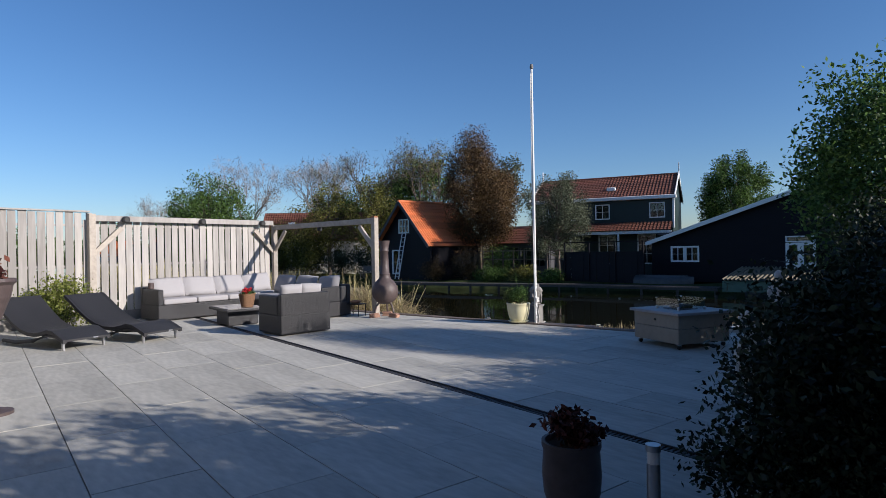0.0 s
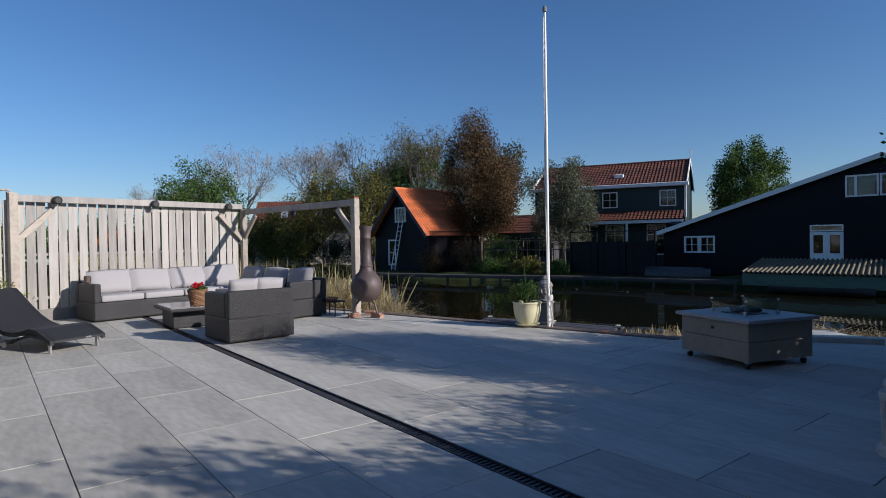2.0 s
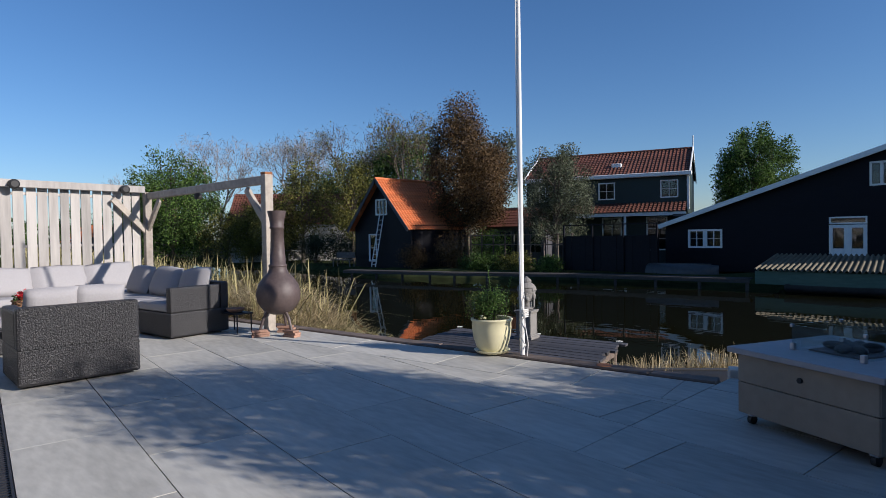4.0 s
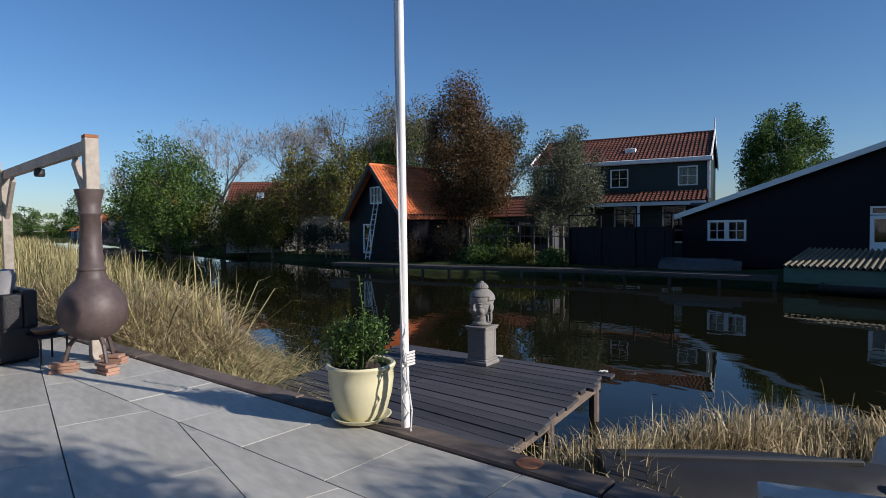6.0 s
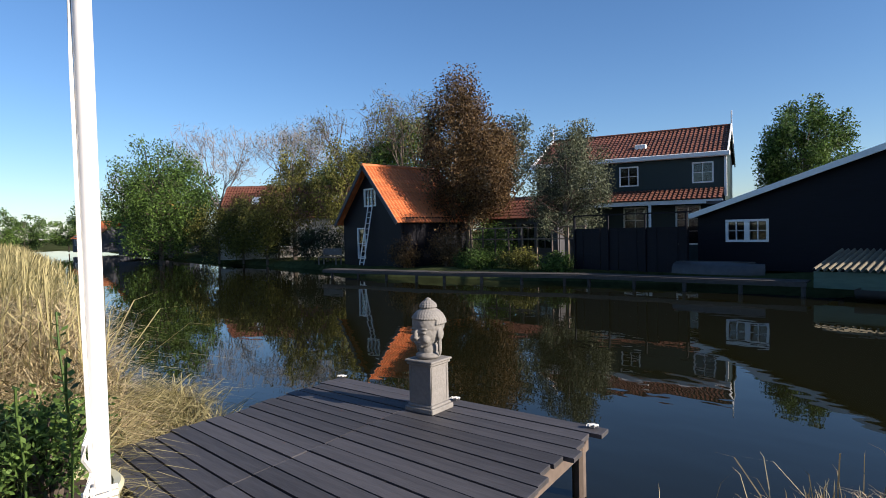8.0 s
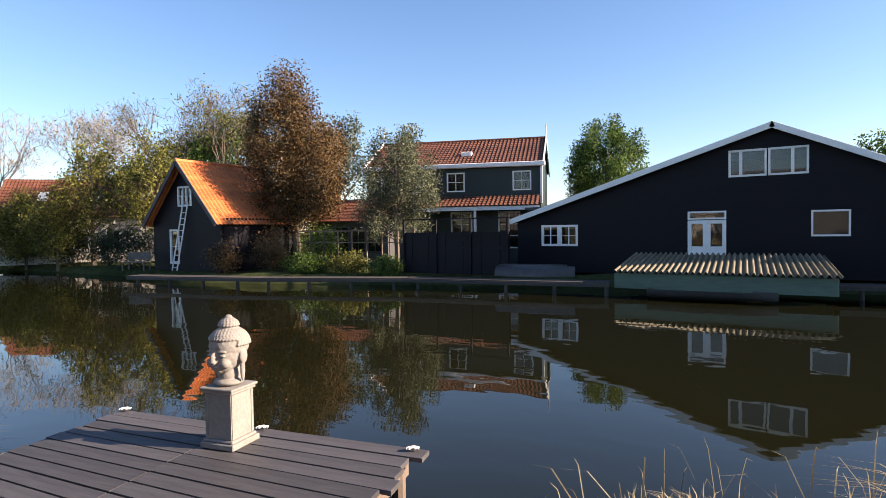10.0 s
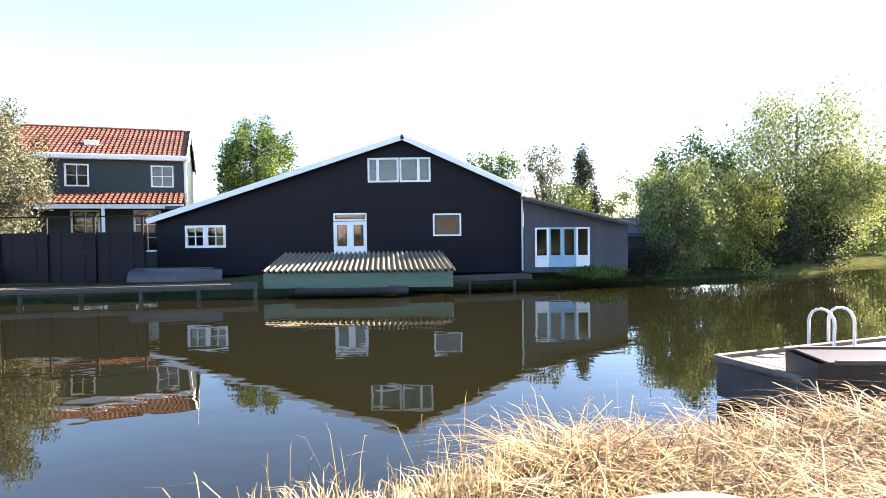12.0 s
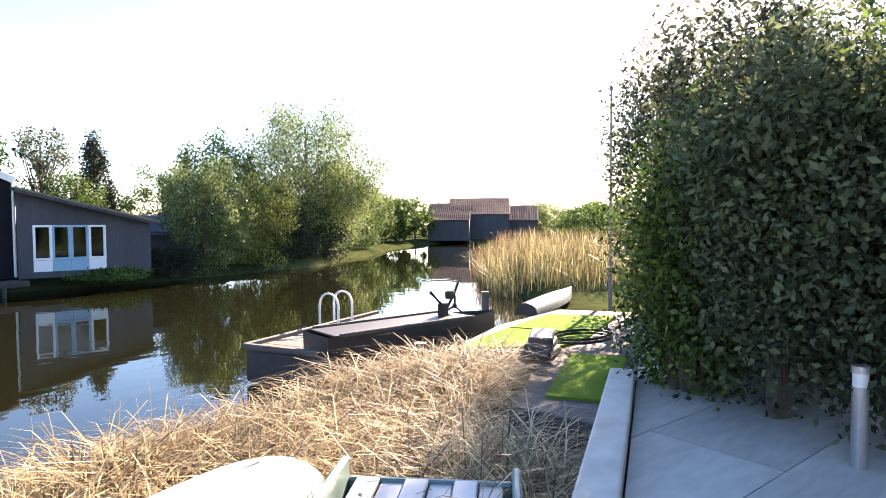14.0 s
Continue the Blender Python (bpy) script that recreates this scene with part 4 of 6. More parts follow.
def statues():
    p = thing("statue_pedestal", "round fluted pale stone pedestal", "pedestal", pose(-2.15, 5.15, 0))
    part("base", lathe([(0, 0), (0.15, 0), (0.15, 0.04), (0.125, 0.06), (0, 0.06)], 32), WHITESTONE, p)
    bm = bmesh.new()
    for k in range(20):
        a = 2 * math.pi * k / 20
        rod(bm, (0.105 * math.cos(a), 0.105 * math.sin(a), 0.06), (0.118 * math.cos(a), 0.118 * math.sin(a), 0.33), 0.016, n=8)
    part("fluting", bm, WHITESTONE, p)
    part("core", lathe([(0, 0.06), (0.105, 0.06), (0.118, 0.33), (0, 0.33)], 28), WHITESTONE, p)
    part("cap", lathe([(0, 0.33), (0.13, 0.33), (0.14, 0.35), (0.135, 0.385), (0, 0.385)], 32), WHITESTONE, p)
    statue_mesh("small_statue", [((0, 0, 0.05), (0.12, 0.12, 0.06)), ((0.02, 0, 0.17), (0.075, 0.075, 0.1)), ((-0.03, 0.02, 0.25), (0.07, 0.065, 0.075)), ((0.01, -0.02, 0.36), (0.05, 0.055, 0.058)),
                ((0.07, -0.02, 0.12), (0.085, 0.04, 0.04)), ((0.06, 0.05, 0.24), (0.03, 0.075, 0.03)), ((-0.07, -0.03, 0.3), (0.03, 0.035, 0.08)), ((0.1, -0.03, 0.05), (0.035, 0.035, 0.07))],
                WHITESTONE, pose(-2.15, 5.15, 0.38), "pale weathered stone cherub seated on the fluted pedestal")
    p = thing("statue_pedestal", "square pale stone pedestal half hidden by shrubs", "pedestal", pose(-2.25, 6.35, 0))
    part("body", bx(0, 0, 0.22, 0.26, 0.26, 0.4, 0.012), WHITESTONE, p)
    part("base", bx(0, 0, 0.025, 0.32, 0.32, 0.05, 0.01), WHITESTONE, p)
    part("cap", bx(0, 0, 0.43, 0.3, 0.3, 0.04, 0.01), WHITESTONE, p)
    statue_mesh("garden_statue", [((0, 0, 0.08), (0.11, 0.1, 0.1)), ((0, 0, 0.22), (0.085, 0.08, 0.15)), ((0, 0, 0.38), (0.075, 0.065, 0.13)), ((0, 0, 0.47), (0.095, 0.055, 0.05)), ((0, 0, 0.535), (0.03, 0.03, 0.05)),
                ((0.005, -0.01, 0.61), (0.048, 0.055, 0.065)), ((0.09, -0.03, 0.40), (0.025, 0.035, 0.1)), ((-0.09, -0.02, 0.40), (0.025, 0.035, 0.1)), ((0.03, -0.08, 0.34), (0.075, 0.03, 0.03))],
                WHITESTONE, pose(-2.25, 6.35, 0.45), "pale weathered stone figure on a square pedestal")
    for x, y, h in ((-1.48, 1.86, 0.46), (-2.13, 8.83, 0.44)):
        b = thing("bollard_light", "short steel garden bollard light with a pale cap", "lamp", pose(x, y, 0), "garden bollard lights")
        smooth(part("post", lathe([(0, 0), (0.032, 0), (0.032, h - 0.09), (0, h - 0.09)], 20), STEEL, b))
        smooth(part("diffuser", lathe([(0.026, h - 0.09), (0.03, h - 0.09), (0.03, h - 0.03), (0.026, h - 0.03)], 20), WHITEP, b))
        smooth(part("cap", lathe([(0, h - 0.03), (0.036, h - 0.03), (0.036, h), (0, h)], 20), STEEL, b))
    q = thing("planter_pot", "dark brown barrel-shaped pot standing on the slabs", "pot", pose(-1.95, 1.87, 0))
    smooth(part("body", lathe([(0, 0), (0.12, 0), (0.15, 0.1), (0.158, 0.2), (0.15, 0.33), (0.158, 0.345), (0.158, 0.375), (0.14, 0.375), (0.13, 0.33), (0, 0.33)], 36), IRON, q))
    part("soil", lathe([(0, 0.345), (0.132, 0.345), (0.132, 0.33)], 24), SOIL, q)
    shrub(-1.95, 1.87, 0.35, 0.17, 0.17, leafy("dull_red_leaves", (0.05, 0.015, 0.012), (0.1, 0.03, 0.02)), 900, 0.045, 13, "dark reddish bedding plant in the barrel pot", "potted_plant", category="plant", stems=12)


statues()


# ---- jetty and stone head ----
def jetty():
    d = thing("wooden_jetty", "low jetty of dark weathered planks on posts over the water", "jetty")
    FLc, FRc = Vector((-10.95, 11.26)), Vector((-7.83, 11.88))
    NLc, NRc = Vector((-10.2, 8.55)), Vector((-6.95, 8.75))
    n = 17
    rnd = random.Random(8)
    top = -0.512
    seam = 0.44
    for k in range(n):
        t0, t1 = k / n, (k + 1) / n
        a0, a1 = FLc.lerp(NLc, t0), FLc.lerp(NLc, t1)
        b0, b1 = FRc.lerp(NRc, t0), FRc.lerp(NRc, t1)
        for s0, s1 in ((rnd.uniform(-0.012, 0.012), seam), (seam, 1 + rnd.uniform(-0.02, 0.025))):
            q = [a0.lerp(b0, s0), a0.lerp(b0, s1), a1.lerp(b1, s1), a1.lerp(b1, s0)]
            w = (q[3] - q[0]).normalized() * 0.009
            l = (q[1] - q[0]).normalized() * 0.003
            g = [q[0] + w + l, q[1] + w - l, q[2] - w - l, q[3] - w + l]
            c = sum(g, Vector((0, 0))) / 4
            an = math.atan2((q[1] - q[0]).y, (q[1] - q[0]).x)
            R = Matrix.Rotation(-an, 2)
            bm = prism([tuple(R @ (p - c)) for p in g], -0.035, 0, 0.004)
            part("plank", bm, DECKM, d, m=Matrix.Translation((c.x, c.y, top + rnd.uniform(-0.003, 0.003))) @ Matrix.Rotation(an, 4, "Z"))
    for s in (0.04, seam, 0.96):
        a, b = FLc.lerp(FRc, s), NLc.lerp(NRc, s)
        v = b - a
        part("joist", bx(v.length / 2, 0, -0.12, v.length - 0.1, 0.07, 0.16, 0.005), EDGEM, d, m=pose(a.x, a.y, top, 0, 0, math.degrees(math.atan2(v.y, v.x))))
        for r in (0.06, 0.5, 0.93):
            p = a.lerp(b, r)
            part("post", rod(bmesh.new(), (p.x, p.y, -2.0), (p.x, p.y, top - 0.04), 0.06, n=10), EDGEM, d)
    for s, r in ((0.985, 0.02), (0.015, 0.015), (0.53, 0.015)):
        p = FLc.lerp(FRc, s).lerp(NLc.lerp(NRc, s), r)
        c = thing("mooring_rope", "pale rope wound round a small cleat on the jetty", "rope", pose(p.x, p.y, top + 0.004, 0, 0, 20))
        part("cleat", bx(0, 0, 0.02, 0.1, 0.025, 0.02, 0.005), STEEL, c)
        part("cleat_foot", bx(0, 0, 0.006, 0.04, 0.03, 0.012, 0.002), STEEL, c)
        bm = bmesh.new()
        tube_path(bm, [(0.045 * math.sin(k * 0.9), 0.03 * math.cos(k * 0.8), 0.022 + 0.002 * (k % 4)) for k in range(14)], 0.008, 5)
        part("rope", bm, ROPE, c)
    return top


JT = jetty()


def stone_head():
    an = 12
    p = thing("pedestal", "square grey cast-stone pedestal standing on the jetty", "pedestal", pose(-9.26, 11.19, JT, 0, 0, an) @ Matrix.Diagonal((0.92, 0.92, 1, 1)))
    part("plinth", bx(0, 0, 0.025, 0.36, 0.36, 0.05, 0.008), STONE, p)
    part("plinth_step", bx(0, 0, 0.06, 0.325, 0.325, 0.03, 0.01), STONE, p)
    part("shaft", bx(0, 0, 0.26, 0.285, 0.285, 0.38, 0.008), STONE, p)
    for k in range(4):
        for s in (-1, 1):
            part("panel_edge", bx(s * 0.125, -0.1435, 0.26, 0.03, 0.008, 0.36, 0.002), STONE, p, m=pose(0, 0, 0, 0, 0, 90 * k))
    part("cap", bx(0, 0, 0.455, 0.325, 0.325, 0.03, 0.008), STONE, p)
    part("cap_top", bx(0, 0, 0.478, 0.35, 0.35, 0.022, 0.006), STONE, p)
    bm = bmesh.new()
    # faces its own -y
    blob(bm, (0, 0, 0.025), (0.10, 0.095, 0.035))
    blob(bm, (0, 0.005, 0.08), (0.072, 0.078, 0.09))
    blob(bm, (0, 0, 0.235), (0.108, 0.122, 0.14))
    blob(bm, (0, -0.045, 0.165), (0.078, 0.075, 0.075))
    blob(bm, (0, -0.075, 0.125), (0.04, 0.04, 0.03))
    blob(bm, (0, 0.01, 0.285), (0.122, 0.132, 0.12))
    blob(bm, (0, 0.01, 0.415), (0.06, 0.062, 0.055))
    blob(bm, (0, 0.01, 0.468), (0.028, 0.028, 0.03))
    blob(bm, (0, -0.127, 0.205), (0.016, 0.026, 0.045))
    blob(bm, (0, -0.138, 0.185), (0.024, 0.018, 0.014))
    blob(bm, (0, -0.118, 0.148), (0.034, 0.016, 0.009))
    blob(bm, (0, -0.115, 0.134), (0.027, 0.016, 0.009))
    for s in (-1, 1):
        blob(bm, (s * 0.045, -0.105, 0.225), (0.028, 0.014, 0.011))
        blob(bm, (s * 0.047, -0.103, 0.252), (0.036, 0.016, 0.007))
        blob(bm, (s * 0.055, -0.085, 0.17), (0.035, 0.035, 0.035))
        blob(bm, (s * 0.115, 0.015, 0.21), (0.016, 0.034, 0.055))
        blob(bm, (s * 0.112, 0.01, 0.115), (0.013, 0.018, 0.085))
    for r in range(13):
        th = 0.12 + r * 0.115
        n = max(5, int(2 * math.pi * math.sin(th) / 0.155))
        for k in range(n):
            ph = 2 * math.pi * (k + 0.5 * (r % 2)) / n
            x, y, z = math.sin(th) * math.sin(ph), math.sin(th) * math.cos(ph), math.cos(th)
            if y < -0.35 and z < 0.42 + 0.1 * y:
                continue
            cx, cy, cz = x * 0.125, 0.01 + y * 0.135, 0.285 + z * 0.124
            bmesh.ops.create_icosphere(bm, subdivisions=1, radius=0.0125, matrix=Matrix.Translation((cx, cy, cz)))
    for r in range(5):
        th = 0.3 + r * 0.28
        n = max(5, int(2 * math.pi * math.sin(th) / 0.3))
        for k in range(n):
            ph = 2 * math.pi * (k + 0.5 * (r % 2)) / n
            bmesh.ops.create_icosphere(bm, subdivisions=1, radius=0.011, matrix=Matrix.Translation((math.sin(th) * math.sin(ph) * 0.062, 0.01 + math.sin(th) * math.cos(ph) * 0.064, 0.415 + math.cos(th) * 0.057)))
    ob = mesh("stone_head", bm, STONE, None, pose(-9.26, 11.19, JT + 0.489, 0, 0, 8) @ Matrix.Diagonal((1.24, 1.24, 1.15, 1)))
    rm = ob.modifiers.new("remesh", "REMESH")
    rm.mode, rm.voxel_size, rm.use_smooth_shade = "VOXEL", 0.0048, True
    tagged(ob, "grey stone meditating head with curled hair on the pedestal", "statue")


stone_head()


# ---- buildings over the water ----
def wall_cells(bm, x0, x1, z0, tops, holes, th, y=0.0):
    """A wall in the x-z plane with rectangular openings; tops: (x, z) along its upper edge. It fills y to y + th."""
    xs = sorted({x0, x1, *[h[0] for h in holes], *[h[1] for h in holes], *[t[0] for t in tops if x0 < t[0] < x1]})

    def top(x):
        for a, b in zip(tops, tops[1:]):
            if a[0] - 1e-6 <= x <= b[0] + 1e-6:
                return a[1] + (b[1] - a[1]) * (x - a[0]) / (b[0] - a[0])
        return tops[-1][1]

    for a, b in zip(xs, xs[1:]):
        mid = (a + b) / 2
        cuts = sorted([(h[2], h[3]) for h in holes if h[0] < mid < h[1]])
        lo = z0
        spans = []
        for c, d in cuts:
            spans.append((lo, lo, c, c))
            lo = d
        spans.append((lo, lo, top(a), top(b)))
        for l0, l1, h0, h1 in spans:
            v = [bm.verts.new(p) for p in ((a, y, l0), (b, y, l1), (b, y, h1), (a, y, h0), (a, y + th, l0), (b, y + th, l1), (b, y + th, h1), (a, y + th, h0))]
            for f in ((0, 1, 2, 3), (5, 4, 7, 6), (4, 0, 3, 7), (1, 5, 6, 2), (3, 2, 6, 7), (4, 5, 1, 0)):
                bm.faces.new([v[i] for i in f])
    bmesh.ops.remove_doubles(bm, verts=bm.verts, dist=0.001)
    return bm


def window(parent, x0, x1, z0, z1, cols, rows, y=0.0, fr=0.07, bar=0.03, mat=None, splits=None, m=None, name="window"):
    """A framed window in the x-z plane that looks out along -y."""
    mat = mat or WHITEP
    w, h = x1 - x0, z1 - z0
    M = (m or Matrix()) @ Matrix.Translation((x0, y, z0))
    bm = bmesh.new()
    box(bm, w / 2, 0, fr / 2, w, 0.1, fr, 0.004)
    box(bm, w / 2, 0, h - fr / 2, w, 0.1, fr, 0.004)
    box(bm, fr / 2, 0, h / 2, fr, 0.098, h - 2 * fr, 0.004)
    box(bm, w - fr / 2, 0, h / 2, fr, 0.098, h - 2 * fr, 0.004)
    fro = part("window", bm, mat, parent, m=M)
    xs = splits or [k / cols for k in range(cols + 1)]
    iw, ih = w - 2 * fr, h - 2 * fr
    for k, f in enumerate(xs[1:-1]):
        part("mullion", bx(fr + iw * f, -0.004, h / 2, bar, 0.07, ih, 0.003), mat, fro)
    for r in range(1, rows):
        part("glazing_bar", bx(w / 2, -0.002, fr + ih * r / rows, iw, 0.05, bar * 0.8, 0.003), mat, fro)
    for k in range(len(xs) - 1):
        p = part("pane", bx(fr + iw * (xs[k] + xs[k + 1]) / 2, 0.03, h / 2, iw * (xs[k + 1] - xs[k]) - 0.002, 0.006, ih), GLASS, fro)
        p.visible_shadow = False
    return fro


def pantiles(L, W, pitch_w=0.22, row=0.32, amp=0.03):
    """A roof slope, L along x and W up along y, of waved tiles in stepped rows; each row is a strip of its own."""
    nx, ny = int(L / pitch_w) * 6, max(2, int(W / row))
    V, F = [], []
    for j in range(ny):
        y0, y1 = W * j / ny, W * (j + 1) / ny + 0.03
        b = len(V)
        for i in range(nx + 1):
            x = L * i / nx
            z = amp * (math.sin(2 * math.pi * i / 6) * 0.8 + 0.3 * math.sin(4 * math.pi * i / 6))
            V += [(x, y0, z - 0.01), (x, y0, z + 0.035), (x, y1, z + 0.005)]
        for i in range(nx):
            p, q = b + 3 * i, b + 3 * (i + 1)
            F += [(p, q, q + 1, p + 1), (p + 1, q + 1, q + 2, p + 2)]
    return V, F


def roof_slope(parent, mat, a, b, c, name="roof"):
    """Tiles over the slope with eave from a to b, and c above a on the ridge."""
    a, b, c = Vector(a), Vector(b), Vector(c)
    X = (b - a).normalized()
    Y = (c - a) - X * (c - a).dot(X)
    W = Y.length
    Y.normalize()
    Z = X.cross(Y)
    V, F = pantiles((b - a).length, W)
    ob = tagged(raw(name, V, F, mat, parent), kind="stuff")
    ob.matrix_basis = Matrix(((X.x, Y.x, Z.x, a.x), (X.y, Y.y, Z.y, a.y), (X.z, Y.z, Z.z, a.z), (0, 0, 0, 1)))
    return ob


def barn():
    t = thing("black_barn", "large black timber barn with white trim facing the canal", "barn", pose(0, 31.45, 0))
    holes = [(-15.17, -13.58, 0.49, 1.37), (-9.35, -8.05, 0.17, 1.78), (-5.46, -4.36, 0.84, 1.72), (-7.98, -5.53, 2.96, 3.91)]
    tops = [(-16.45, 1.55), (-6.6, 4.66), (-2.0, 2.56)]
    part("front_wall", wall_cells(bmesh.new(), -16.3, -2.0, -0.6, tops, holes, 0.18), BLACKW, t)
    bm = wall_cells(bmesh.new(), -16.3, -2.0, -0.6, tops, [], 0.18, 14.0)
    part("back_wall", bm, BLACKW, t)
    part("side_wall", bx(-16.2, 7.1, 0.47, 0.2, 13.7, 2.14), BLACKW, t)
    part("side_wall", bx(-2.1, 7.1, 0.95, 0.2, 13.7, 3.1), BLACKW, t)
    part("floor_slab", bx(-9.15, 7.1, -0.5, 14, 13.7, 0.1), QUAYM, t)
    part("upper_floor", bx(-9.15, 7.1, 2.1, 13.8, 13.7, 0.12), GREYW, t)
    part("partition", bx(-9.15, 1.6, 0.85, 13.8, 0.1, 2.6), STONE, t)
    part("partition", bx(-6.6, 3.0, 3.0, 4.6, 0.1, 1.6), GREYW, t)
    for (xa, za), (xb, zb) in zip(tops, tops[1:]):
        ln, an = math.hypot(xb - xa, zb - za), math.degrees(math.atan2(zb - za, xb - xa))
        part("roof", bx(ln / 2, 7.0, 0.04, ln + 0.12, 14.6, 0.08), GREYW, t, m=pose(xa, 0, za, 0, -an, 0))
        part("bargeboard", bx(ln / 2, -0.33, 0.0, ln + 0.12, 0.06, 0.21, 0.006), WHITEP, t, "white-painted bargeboard", m=pose(xa, 0, za, 0, -an, 0))
        part("soffit", bx(ln / 2, -0.15, -0.03, ln, 0.32, 0.03), WHITEP, t, m=pose(xa, 0, za, 0, -an, 0))
    a, b, c, d = holes[0]
    for x0, x1 in ((a, (a + b) / 2), ((a + b) / 2, b)):
        window(t, x0, x1, c, d, 2, 2, 0.02, 0.09)
    a, b, c, d = holes[1]
    window(t, a, b, 1.48, d, 1, 1, 0.02, 0.06)
    for x0, x1 in ((a, (a + b) / 2), ((a + b) / 2, b)):
        f = window(t, x0, x1, c, 1.45, 1, 1, 0.02, 0.13)
        part("lower_panel", bx((x1 - x0) / 2, 0.0, 0.22, x1 - x0 - 0.26, 0.05, 0.2, 0.004), WHITEP, f)
    window(t, *holes[2], 1, 1, 0.02, 0.06)
    a, b, c, d = holes[3]
    mid = (a + b) / 2
    window(t, a, mid - 0.02, c, d, 2, 1, 0.02, 0.07, 0.1, splits=[0, 0.3, 1])
    window(t, mid + 0.02, b, c, d, 2, 1, 0.02, 0.07, 0.1, splits=[0, 0.62, 1])
    part("drainpipe", rod(bmesh.new(), (-1.97, -0.06, -0.55), (-1.97, -0.06, 2.5), 0.045, n=10), WHITEP, t)


barn()


def annex():
    t = thing("grey_annex", "low grey timber annex with blue and white glazed doors", "outbuilding", pose(0, 31.0, 0))
    holes = [(-1.55, 0.55, -0.4, 1.12)]
    tops = [(-1.95, 2.2), (2.1, 1.18)]
    part("front_wall", wall_cells(bmesh.new(), -1.95, 2.0, -0.6, tops, holes, 0.15), GREYW, t)
    part("side_wall", bx(1.95, 4.0, 0.3, 0.12, 7.7, 1.75), GREYW, t)
    part("back_wall", bx(0, 7.9, 0.3, 3.9, 0.12, 1.75), GREYW, t)
    part("partition", bx(0, 2.6, 0.35, 3.8, 0.1, 1.7), GREYW, t)
    an = math.degrees(math.atan2(1.02, 4.05))
    part("roof", bx(2.1, 3.7, 0.05, 4.35, 8.3, 0.07), CORR, t, m=pose(-1.98, 0, 2.22, 0, an, 0))
    part("fascia", bx(2.1, -0.4, -0.02, 4.35, 0.04, 0.1), GREYW, t, m=pose(-1.98, 0, 2.22, 0, an, 0))
    for k, mat in ((0, WHITEP), (1, BLUEP), (2, BLUEP), (3, WHITEP)):
        x0 = -1.55 + 0.525 * k
        f = window(t, x0, x0 + 0.525, -0.02, 1.12, 1, 1, 0.02, 0.07, mat=mat)
        part("lower_panel", bx(0.2625, 0.01, -0.19, 0.52, 0.08, 0.37, 0.004), mat, f)
    s = thing("lean_to_shed", "low outbuilding with a corrugated grey roof beyond the annex", "outbuilding", pose(3.2, 34, 0))
    part("wall", bx(0, 0, 0.1, 2.0, 3.0, 1.5), GREYW, s)
    bm = bmesh.new()
    for k in range(22):
        rod(bm, (-1.1 + k * 0.1, -1.7, 0.7), (-1.1 + k * 0.1, 1.7, 1.5), 0.055, n=6)
    part("roof", bm, GREYW, s)


annex()


def boathouse():
    t = thing("boathouse", "low green boathouse under a corrugated roof at the water's edge", "boathouse", pose(0, 27.8, 0))
    x0, x1 = -11.0, -4.75
    n = 34
    V, F = [], []
    for i in range(n * 6 + 1):
        f = i / (n * 6)
        z = 0.05 * math.sin(2 * math.pi * i / 6)
        V += [(x0 + (x1 - x0 + 0.1) * f, -0.15, -0.22 + z), (x0 + 0.2 + (x1 - x0 - 0.55) * f, 1.9, 0.30 + z)]
    F = [(2 * i, 2 * i + 2, 2 * i + 3, 2 * i + 1) for i in range(n * 6)]
    r = raw("roof", V, F, CORR, t)
    sol = r.modifiers.new("thick", "SOLIDIFY")
    sol.thickness = 0.012
    part("front_wall", bx((x0 + x1) / 2, 0.0, -0.54, x1 - x0, 0.06, 0.5, 0.004), GREENB, t)
    part("side_wall", bx(x1 - 0.1, 0.95, -0.5, 0.06, 1.8, 0.5), GREENB, t)
    part("side_wall", bx(x0 + 0.1, 0.95, -0.5, 0.06, 1.8, 0.5), GREENB, t)
    part("back_wall", bx((x0 + x1) / 2, 1.9, -0.35, x1 - x0 - 0.6, 0.06, 1.1), GREENB, t)


boathouse()


def hull(bm, L, W, H, n=14):
    """A small boat's shell, keel up, bow along +x."""
    rows = []
    for i in range(n + 1):
        f = i / n
        w = W / 2 * (1 - max(0, (f - 0.45) / 0.55) ** 2.2) * (0.82 + 0.18 * min(1, f * 3))
        w = max(w, 0.02)
        rows.append([bm.verts.new((-L / 2 + L * f, w * math.cos(a), H * (math.sin(a) ** 0.7) * (1 - 0.25 * max(0, f - 0.6)))) for a in [math.pi * k / 10 for k in range(11)]])
    for a, b in zip(rows, rows[1:]):
        for k in range(10):
            bm.faces.new((a[k], a[k + 1], b[k + 1], b[k]))
    bm.faces.new(rows[0])
    bm.faces.new(rows[-1][::-1])
    bmesh.ops.recalc_face_normals(bm, faces=bm.faces)
    return bm


